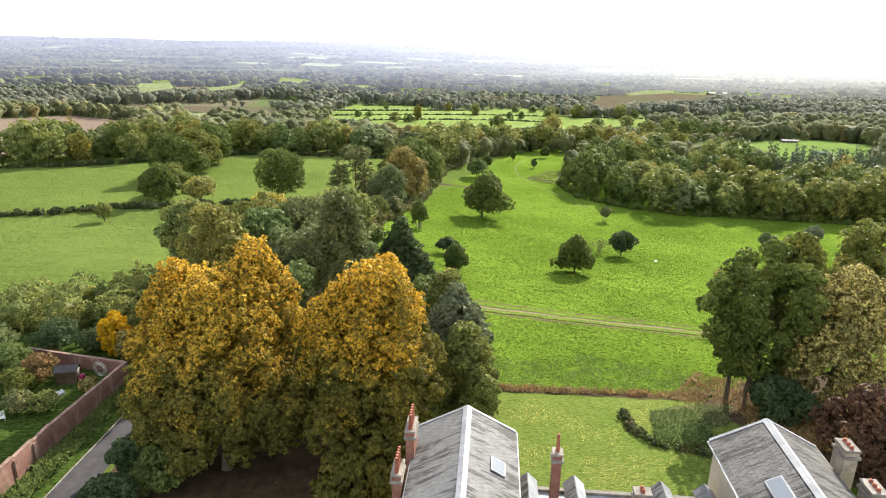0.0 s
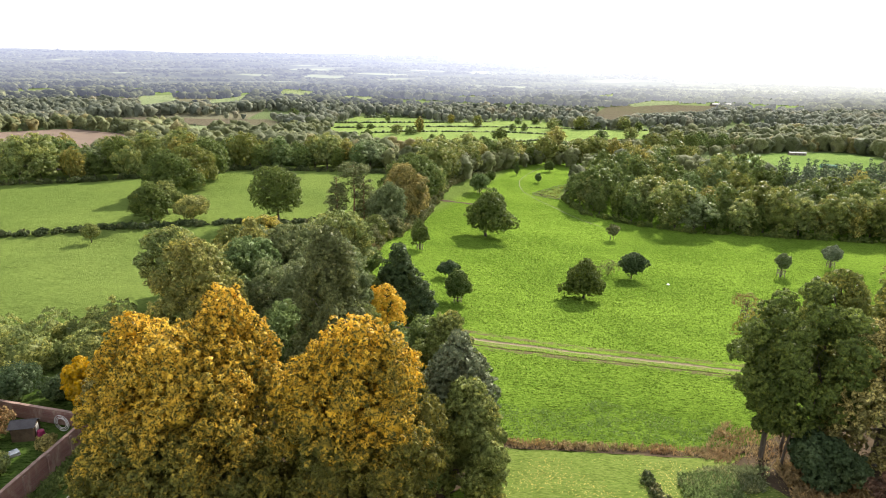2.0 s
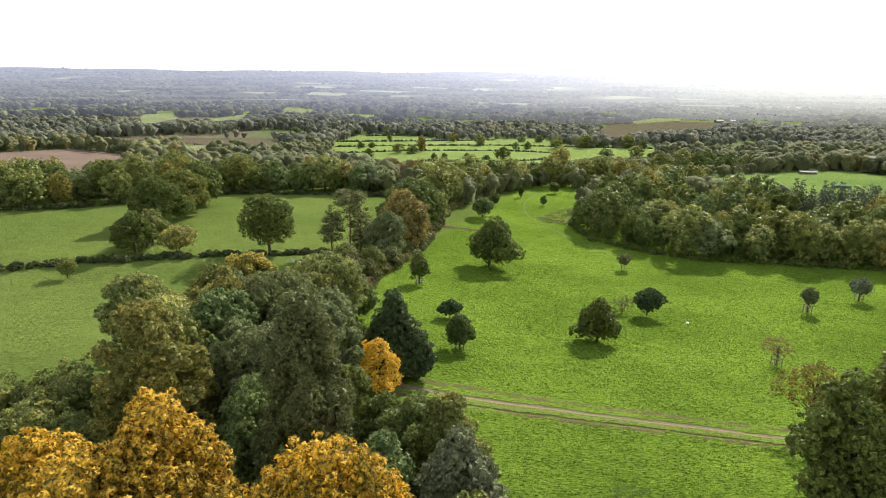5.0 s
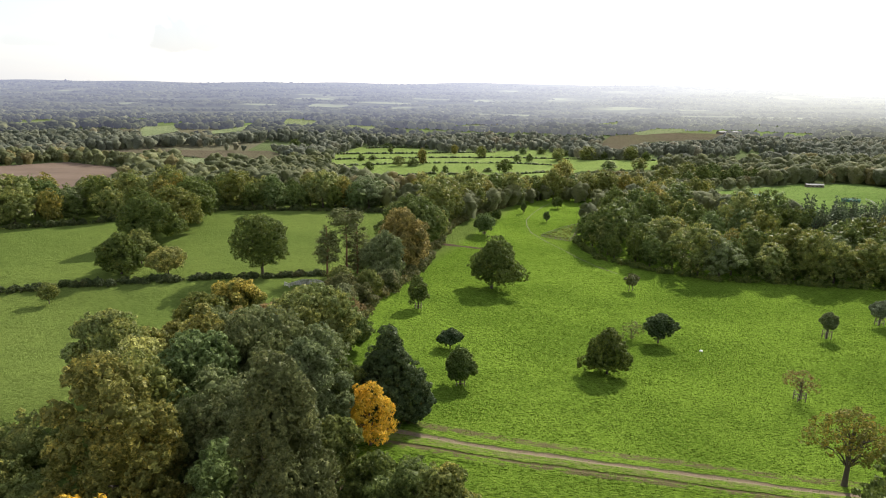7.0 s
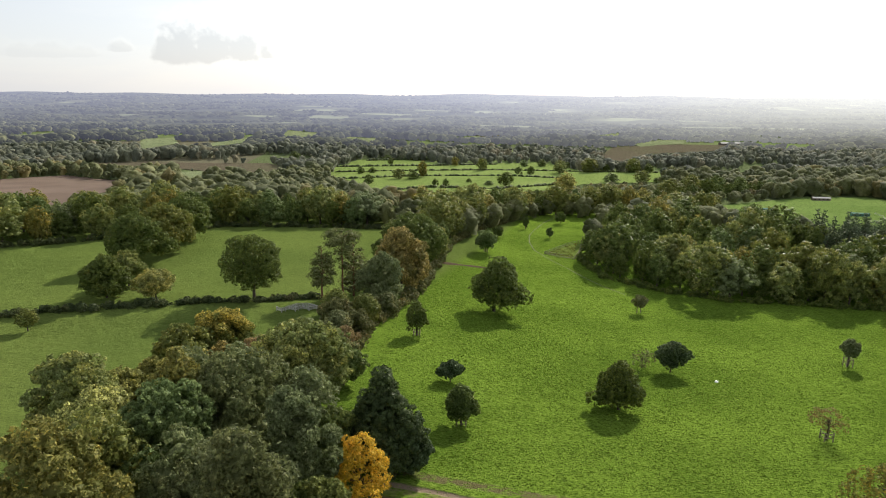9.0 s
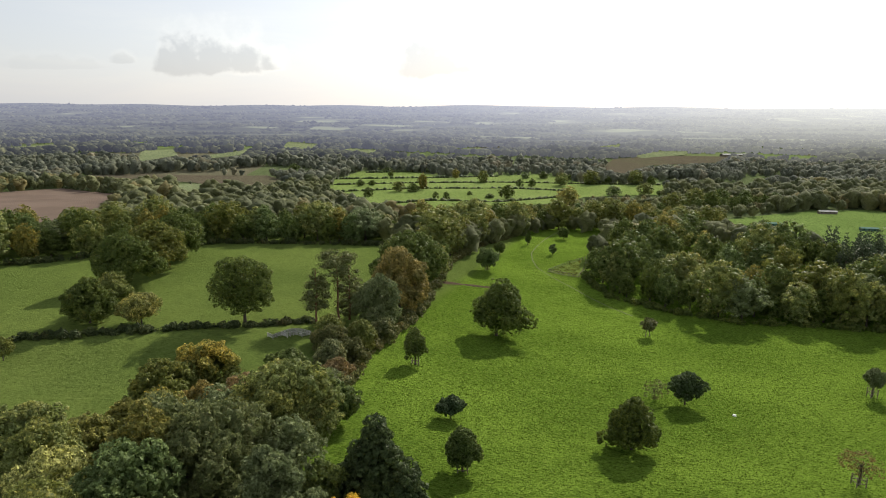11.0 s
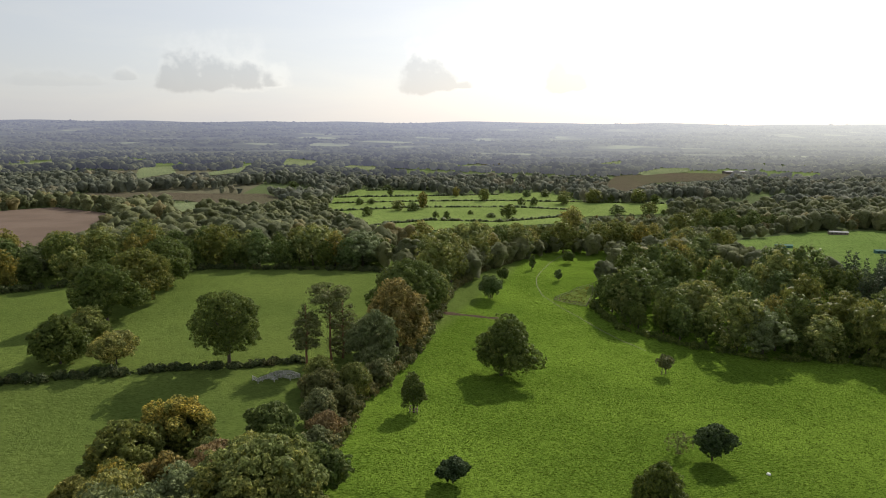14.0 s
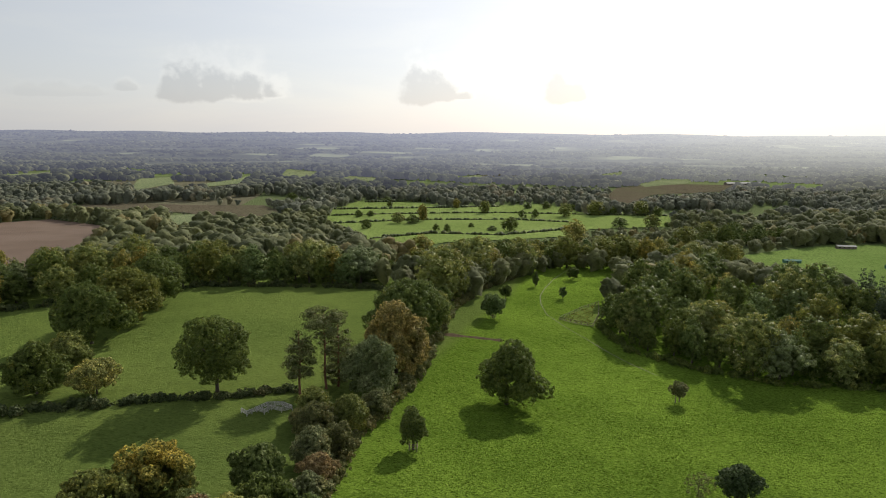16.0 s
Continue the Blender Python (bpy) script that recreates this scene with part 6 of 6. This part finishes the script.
def wing(parent, cx, y_front, ridge, eave, half, back, mat, seed, side_mat):
    """A gabled wing: walls, two slated slopes, lead ridge and verges."""
    bm = bmesh.new()
    box(bm, cx - half + 0.3, cx + half - 0.3, -back, y_front - 0.3, 0.0, eave - 0.12)
    part("wall", (bm, side_mat), parent)
    bm = bmesh.new()
    for y in (y_front - 0.62, y_front - 0.3):
        for x, z in ((cx - half + 0.3, eave - 0.12), (cx + half - 0.3, eave - 0.12), (cx, ridge - 0.25)):
            bm.verts.new((x, y, z))
    bm.verts.ensure_lookup_table()
    g = bm.verts
    for idx in ((0, 2, 1), (3, 4, 5), (0, 1, 4, 3), (1, 2, 5, 4), (2, 0, 3, 5)):
        bm.faces.new([g[k] for k in idx])
    part("gable", (bm, side_mat), parent)
    for sgn in (-1, 1):
        bm, n = slope(cx + sgn * half, cx, eave, ridge, -back, y_front, 0.10)
        roof = part("roof", (bm, mat), parent, "weathered grey slate roof slope")
        slates(roof, cx + sgn * half, cx, eave, ridge, y_front - 0.12, 12.5, mat, seed + sgn, 290, n)
        # verge strip of lead
        bm, _ = slope(cx + sgn * (half + 0.04), cx, eave + 0.05 + n.z, ridge + 0.05 + n.z, y_front - 0.22, y_front + 0.04, 0.06)
        part("verge", (bm, LEAD), parent, "pale lead verge strip")
        part("gutter", (box_mesh(cx + sgn * (half + 0.10) - 0.09, cx + sgn * (half + 0.10) + 0.09, -back, y_front, eave - 0.09, eave + 0.05, 0.03), LEAD), parent, "grey lead gutter")
    bm, _ = slope(cx - 0.32, cx, ridge + 0.02, ridge + 0.19, -back, y_front + 0.05, 0.03)
    part("ridge_capping", (bm, LEAD), parent, "pale lead ridge capping")
    bm, _ = slope(cx + 0.32, cx, ridge + 0.02, ridge + 0.19, -back, y_front + 0.05, 0.03)
    part("ridge_capping", (bm, LEAD), parent, "pale lead ridge capping")


def rooflight(parent, x, y, z, pitch, w, h):
    at = Matrix.Translation((x, y, z)) @ Matrix.Rotation(pitch, 4, "Y")
    fr = part("rooflight", (box_mesh(-w / 2, w / 2, -h / 2, h / 2, 0.0, 0.09, 0.02), LEAD), parent, "lead framed rooflight", at)
    part("pane", (box_mesh(-w / 2 + 0.12, w / 2 - 0.12, -h / 2 + 0.12, h / 2 - 0.12, 0.094, 0.11), PANE), fr, "glossy pane with the sky's grey in its colour")


def build_house():
    house = tagged(new("manor_house"), "large country house with slate gables and brick chimneys", "house")
    house.matrix_basis = pose(2.12, 42.6, -1.6, 0, 0, -4.3)
    wing(house, 0.0, 0.0, 14.75, 12.75, 3.75, 24.0, SLATE, 700, RENDER)
    wing(house, 22.1, -0.3, 15.3, 13.25, 3.8, 24.0, SLATE_OLD, 705, RENDER)
    part("wall", (box_mesh(3.5, 18.6, -22.0, -3.0, 0.0, 9.9), RENDER), house)
    part("parapet", (box_mesh(3.66, 18.38, -3.3, -2.9, 9.9, 10.25, 0.03), COPING), house)
    part("roof", (box_mesh(3.7, 18.3, -22.0, -3.3, 9.904, 10.02), LEAD), house, "flat lead roof between the wings")
    for k in range(18):
        part("lead_roll", (box_mesh(4.0 + k * 0.8, 4.06 + k * 0.8, -14.0, -3.35, 10.02, 10.07, 0.015), LEAD), house)
    for gx in (4.6, 8.0, 14.2, 17.3):
        bm = bmesh.new()
        box(bm, gx - 0.5, gx + 0.5, -6.2, -3.35, 10.024, 10.9)
        dormer = part("dormer", (bm, LEAD), house, "small lead-clad gabled dormer")
        for sgn in (-1, 1):
            bm, _ = slope(gx + sgn * 0.72, gx, 10.85, 11.55, -6.4, -3.15, 0.06)
            part("dormer_roof", (bm, LEAD if sgn > 0 else SLATE), dormer)
    chimney(house, -3.95, -3.2, 11.0, 15.0, 0.62, 1.9, BRICK, 5, 1.25)
    chimney(house, -4.45, -6.6, 9.0, 13.8, 0.62, 1.7, BRICK, 5, 1.25)
    chimney(house, 6.5, -4.4, 10.0, 14.3, 0.62, 0.8, BRICK, 1, 1.45)
    chimney(house, 12.6, -4.6, 10.0, 11.6, 1.1, 0.8, TIMBER, 2, 0.35)
    chimney(house, 26.9, -2.4, 9.0, 14.9, 0.95, 1.5, STONE, 3, 0.3)
    chimney(house, 27.3, -5.4, 8.0, 13.8, 0.95, 1.5, STONE, 3, 0.3)
    rooflight(house, 2.35, -5.6, 13.72, math.radians(28), 1.15, 1.5)
    rooflight(house, 20.4, -7.2, 14.55, math.radians(-28), 1.2, 2.2)
    # low range west of the house
    part("wall", (box_mesh(-9.2, -3.9, -16.0, -5.2, 0.0, 9.0), RENDER), house)
    bm, _ = slope(-9.4, -3.8, 9.0, 9.9, -16.2, -5.0, 0.12)
    part("roof", (bm, LEAD), house, "low grey lean-to roof")
    part("verge", (box_mesh(-9.5, -3.9, -5.05, -4.9, 8.95, 9.1, 0.02), LEAD), house)


build_house()


# ---- walled garden and lane ----
def brick_wall_material():
    m, n = material("old_brick_wall")
    at = n.add("ShaderNodeTexCoord").outputs["Object"]
    turn = n.add("ShaderNodeMapping")
    turn.inputs["Rotation"].default_value = (math.pi / 2, 0, math.pi / 2)
    n.link(at, turn.inputs[0])
    b = n.add("ShaderNodeTexBrick")
    n.link(turn.outputs[0], b.inputs["Vector"])
    b.inputs["Color1"].default_value, b.inputs["Color2"].default_value, b.inputs["Mortar"].default_value = (0.17, 0.085, 0.07, 1), (0.24, 0.13, 0.105, 1), (0.21, 0.17, 0.145, 1)
    b.inputs["Scale"].default_value, b.inputs["Brick Width"].default_value, b.inputs["Row Height"].default_value, b.inputs["Mortar Size"].default_value = 1.0, 0.225, 0.075, 0.008
    stain = n.noise(n.scaled(at, 1.0, 1.0, 0.5), 0.9, 6.0, 0.7)
    color = n.mix(n.step(stain, 0.45, 0.75), b.outputs["Color"], (0.31, 0.235, 0.18))
    color = n.mix(n.step(n.noise(at, 0.35, 4.0), 0.58, 0.72), color, (0.17, 0.11, 0.085))
    finish(n, color, 0.9, b.outputs["Fac"], 0.3, 0.01, spec=0.2)
    return m


BRICK_WALL = brick_wall_material()


def garden_wall(name, x0, y0, x1, y1, high, label, piers):
    root = tagged(new(name), label, "wall", kind="structure")
    d = math.hypot(x1 - x0, y1 - y0)
    root.matrix_basis = Matrix.Translation((x0, y0, 0)) @ Matrix.Rotation(math.atan2(-(x1 - x0), y1 - y0), 4, "Z")
    k = max(1, int(d / 3))
    for j in range(k):
        a, b = d * j / k, d * (j + 1) / k
        z = min(float(ground(x0 + (x1 - x0) * s, y0 + (y1 - y0) * s)) for s in (j / k, (j + 1) / k))
        part("wall_section", (box_mesh(-0.17, 0.17, a, b, z - 0.4, z + high), BRICK_WALL), root)
        for c in range(3):
            part("coping", (box_mesh(-0.21, 0.21, a + (b - a) * c / 3 + 0.006, a + (b - a) * (c + 1) / 3 - 0.006, z + high + 0.002, z + high + 0.09, 0.03), COPING_BRICK), root)
        if piers:
            part("pier", (box_mesh(0.172, 0.34, a - 0.2, a + 0.2, z - 0.4, z + high - 0.15, 0.01), BRICK_WALL), root)


garden_wall("garden_wall", -41.3, 12, -41.6, 58, 2.7, "tall old red-brick garden wall with brick coping", True)
garden_wall("garden_wall", -41.6, 58.05, -40.4, 72, 2.7, "tall old red-brick garden wall with brick coping", True)
garden_wall("garden_wall", -56, 77, -41, 73.5, 1.9, "low weathered brick wall behind the garden", False)


def garden_shed():
    root = tagged(new("garden_shed"), "small dark timber shed with a felt roof", "shed")
    root.matrix_basis = pose(-47.6, 71.6, float(ground(-47.6, 71.6)), 0, 0, 12)
    part("body", (box_mesh(-1.2, 1.2, -0.9, 0.9, -0.1, 1.9, 0.01), SOIL), root)
    for sgn in (-1, 1):
        bm = bmesh.new()
        box(bm, -1.4, 1.4, 0.0, 1.2, -0.03, 0.03)
        part("roof_panel", (bm, FELT), root, "", Matrix.Translation((0, sgn * -1.08, 1.80)) @ (Matrix.Rotation(0.5, 4, "X") if sgn > 0 else Matrix.Rotation(math.pi, 4, "Z") @ Matrix.Rotation(0.5, 4, "X")))
    part("door", (box_mesh(1.202, 1.25, -0.4, 0.4, 0.0, 1.7, 0.01), TIMBER_PALE), root)


garden_shed()


def barrel():
    v, f = tube([(0, 0, 0), (0, 0, 0.25), (0, 0, 0.5), (0, 0, 0.95), (0, 0, 1.05), (0, 0, 1.1)], [0.34, 0.42, 0.46, 0.38, 0.36, 0.30], 14)
    root = tagged(new("water_butt", fast_mesh("water_butt", v, f, MAGENTA, True)), "bright magenta plastic barrel beside a shed", "barrel")
    root.location = (-45.9, 71.6, float(ground(-45.9, 71.6)))


barrel()


def hoop_arch():
    root = tagged(new("garden_hoop"), "round pale metal garden hoop against the wall", "garden ornament")
    root.matrix_basis = pose(-44.4, 73.2, float(ground(-44.4, 73.2)) + 1.05, 0, 0, -13)
    for r in (1.0, 0.8, 0.62):
        pts = [(r * math.cos(a * math.pi / 12), 0, r * math.sin(a * math.pi / 12)) for a in range(25)]
        v, f = tube(pts, [0.045] * 25, 5)
        part("ring", fast_mesh("ring", v, f, TIMBER_PALE, True), root)
    part("foot", (box_mesh(-0.3, 0.3, -0.1, 0.1, -1.08, -0.97, 0.01), TIMBER_PALE), root)


hoop_arch()


def garden_chair():
    root = tagged(new("garden_chair"), "white painted garden chair on the grass", "chair")
    root.matrix_basis = pose(-50.2, 62.6, float(ground(-50.2, 62.6)), 0, 0, 30)
    part("seat", (box_mesh(-0.3, 0.3, -0.3, 0.3, 0.42, 0.48, 0.02), WHITE), root)
    for k in range(5):
        part("back_slat", (box_mesh(-0.28 + k * 0.125, -0.20 + k * 0.125, 0.26, 0.30, 0.48, 1.05, 0.01), WHITE), root)
    part("top_rail", (box_mesh(-0.3, 0.3, 0.25, 0.31, 1.05, 1.13, 0.02), WHITE), root)
    for sx in (-0.26, 0.26):
        for sy in (-0.26, 0.26):
            part("leg", (box_mesh(sx - 0.03, sx + 0.03, sy - 0.03, sy + 0.03, 0.0, 0.42, 0.005), WHITE), root)


garden_chair()


def cold_frame(x, y, rz):
    root = tagged(new("cold_frame"), "low white cold frame among garden shrubs", "cold frame")
    root.matrix_basis = pose(x, y, float(ground(x, y)), 0, 0, rz)
    part("body", (box_mesh(-0.9, 0.9, -0.5, 0.5, -0.05, 0.35, 0.01), TIMBER_PALE), root)
    for k in (-1, 1):
        part("lid", (box_mesh(k * 0.45 - 0.43, k * 0.45 + 0.43, -0.52, 0.52, 0.354, 0.40, 0.01), PANE), root)


cold_frame(-48.7, 66.5, 35)
cold_frame(-47.2, 68.0, 50)
GARDEN = "garden shrubs"
for k, (gx, gy, gh, gr, gmat, glabel) in enumerate((
        (-49.5, 64.6, 2.6, 1.9, LEAF_THORN, "brownish rounded garden shrub"), (-46.6, 65.0, 2.4, 1.7, LEAF_OLIVE, "yellow-green rounded garden shrub"), (-52.0, 68.5, 3.4, 2.2, LEAF_OLIVE, "yellow-green garden shrub in the walled garden"),
        (-51.2, 71.5, 4.0, 2.2, LEAF_RUST, "brown half-bare garden shrub"), (-55.5, 72.5, 4.6, 2.8, LEAF_GREEN, "green garden shrub in the walled garden"), (-57.5, 66.0, 4.2, 2.6, LEAF_POPLAR, "pale yellow-green garden shrub"),
        (-60.0, 76.0, 5.5, 3.2, LEAF_GREY, "grey-green garden shrub in the walled garden"), (-54.0, 80.0, 5.0, 3.0, LEAF_DARK, "dark rounded evergreen shrub"), (-48.5, 80.5, 3.6, 2.8, LEAF_DARK, "dark rounded evergreen shrub"),
        (-64.0, 70.0, 5.0, 3.0, LEAF_OLIVE, "yellow-green garden shrub in the walled garden"), (-42.6, 77.0, 4.8, 1.6, LEAF_COPPER, "orange-yellow shrub by the wall"), (-44.0, 69.5, 1.8, 1.1, LEAF_COPPER, "small yellow-brown shrub beside the wall"))):
    tree("garden_shrub", gx, gy, gh, gr, gmat, glabel, category="shrub", low=0.03, lobes=22, n_cards=2200, size=0.14, seed=650 + k, group=GARDEN, core=0.7, limbs=8)


# ---- guards, fences and sheds ----
def tree_guard(x, y, half, high, label):
    root = tagged(new("tree_guard"), label, "tree guard", "tree guards in the park")
    root.location = (x, y, float(ground(x, y)))
    for sx in (-1, 1):
        for sy in (-1, 1):
            part("post", (box_mesh(sx * half - 0.07, sx * half + 0.07, sy * half - 0.07, sy * half + 0.07, -0.5, high, 0.01), TIMBER), root)
    for z in (high * 0.45, high * 0.85):
        for s in (-1, 1):
            part("rail", (box_mesh(-half, half, s * (half + 0.10) - 0.03, s * (half + 0.10) + 0.03, z - 0.06, z + 0.06), TIMBER), root)
            part("rail", (box_mesh(s * (half + 0.10) - 0.03, s * (half + 0.10) + 0.03, -half, half, z - 0.06, z + 0.06), TIMBER), root)


for gx, gy, gh in ((2.9, 136.0, 1.5), (68.2, 141.8, 1.9), (98.4, 184.6, 2.3), (120.4, 197.4, 2.0), (-7.4, 186.0, 1.4), (15.5, 300.6, 1.5)):
    tree_guard(gx, gy, 0.75, gh, "square wooden guard round a park tree")


def rail_fence(name, line, high, gap, rails, mat, label, group=""):
    root = tagged(new(name), label, "fence", group)
    x0, y0 = line[0]
    z0 = float(ground(x0, y0))
    root.location = (x0, y0, z0)
    for (ax, ay), (bx, by) in zip(line, line[1:]):
        d = math.hypot(bx - ax, by - ay)
        k = max(1, round(d / gap))
        turn = math.atan2(by - ay, bx - ax)
        for j in range(k + 1):
            px, py = ax + (bx - ax) * j / k, ay + (by - ay) * j / k
            pz = float(ground(px, py)) - z0
            part("post", (box_mesh(-0.07, 0.07, -0.07, 0.07, -0.4, high, 0.01), mat), root, "", Matrix.Translation((px - x0, py - y0, pz)) @ Matrix.Rotation(turn, 4, "Z"))
            if j < k:
                qx, qy = ax + (bx - ax) * (j + 1) / k, ay + (by - ay) * (j + 1) / k
                rise = math.atan2(float(ground(qx, qy)) - z0 - pz, d / k)
                for r in range(rails):
                    z = high * (0.3 + 0.62 * r / max(1, rails - 1))
                    part("rail", (box_mesh(0, d / k, 0.072, 0.12, z - 0.07, z + 0.07), mat), root, "", Matrix.Translation((px - x0, py - y0, pz)) @ Matrix.Rotation(turn, 4, "Z") @ Matrix.Rotation(-rise, 4, "Y"))


rail_fence("sheep_pen", [(-45.0, 196.6), (-43.2, 194.8), (-42.0, 197.6), (-40.0, 196.4), (-39.2, 199.2), (-36.8, 198.2), (-35.0, 200.2)], 1.25, 1.9, 4, TIMBER_PALE, "pale weathered hurdles of a small sheep pen")
rail_fence("sheep_pen", [(-42.0, 197.6), (-40.6, 200.8), (-37.6, 201.8), (-35.0, 200.2)], 1.25, 1.9, 4, TIMBER_PALE, "pale weathered hurdles of a small sheep pen")
rail_fence("plot_fence", [(41, 304), (52.5, 297), (58, 312), (62, 330), (53, 321), (41, 304)], 1.3, 2.4, 2, TIMBER, "wooden post-and-rail fence round a rough plot")
rail_fence("field_fence", [(238, 398), (252, 400), (262, 420), (270, 440)], 1.3, 3.0, 2, TIMBER_PALE, "pale post-and-rail fence in the short field")


def long_shed(x, y, rz, length, depth, high, wall_mat, roof_mat, label, category="shed", name="poultry_shed"):
    root = tagged(new(name), label, category)
    root.matrix_basis = pose(x, y, float(ground(x, y)) + 0.3, 0, 0, rz)
    L, D = length / 2, depth / 2
    part("wall", (box_mesh(-L, L, -D, D, -0.6, high), wall_mat), root)
    for sgn in (-1, 1):
        rise = 0.28
        at = Matrix.Translation((0, sgn * -(D + 0.35), high - 0.02)) @ (Matrix.Identity(4) if sgn > 0 else Matrix.Rotation(math.pi, 4, "Z")) @ Matrix.Rotation(rise, 4, "X")
        part("roof", (box_mesh(-L - 0.3, L + 0.3, 0.0, (D + 0.35) / math.cos(rise) + 0.05, 0.0, 0.10), roof_mat), root, "", at)
    for k in range(int(length / 3)):
        wx = -L + 1.5 + k * 3
        part("window", (box_mesh(wx - 0.5, wx + 0.5, -D - 0.03, -D - 0.004, high * 0.4, high * 0.75), GLASS_DARK), root)


long_shed(282.4, 522.0, -8, 12.5, 4.0, 2.0, TIMBER, GREY_TIN, "long low poultry shed with a pale tin roof")
for px, py, pr in ((251.0, 425.0, -12), (205.5, 449.0, -6)):
    long_shed(px, py, pr, 9.6, 3.2, 1.7, GREEN_TIN, GREEN_TIN, "long low green tin poultry shed")
long_shed(540, 1262, 4, 66, 14, 4.0, TIMBER, GREY_TIN, "long pale-roofed farm barn among distant trees", "barn", "farm_barn")
long_shed(-275, 1160, 10, 30, 10, 4.5, RENDER, GREY_TIN, "distant pale-roofed farmhouse among trees", "farmhouse", "farmhouse")


def feed_tub():
    """An upturned tub: sloping side, rolled rim on the grass, slightly domed base."""
    v, f = tube([(0, 0, -0.05), (0, 0, 0.04), (0, 0, 0.06), (0, 0, 0.20), (0, 0, 0.23), (0, 0, 0.25)], [0.40, 0.40, 0.37, 0.33, 0.30, 0.14], 18)
    ob = tagged(new("feed_tub", fast_mesh("feed_tub", v, f, WHITE, True)), "small white upturned feed tub on the meadow", "tub")
    ob.location = (60.8, 171.0, float(ground(60.8, 171.0)) + 0.05)


feed_tub()
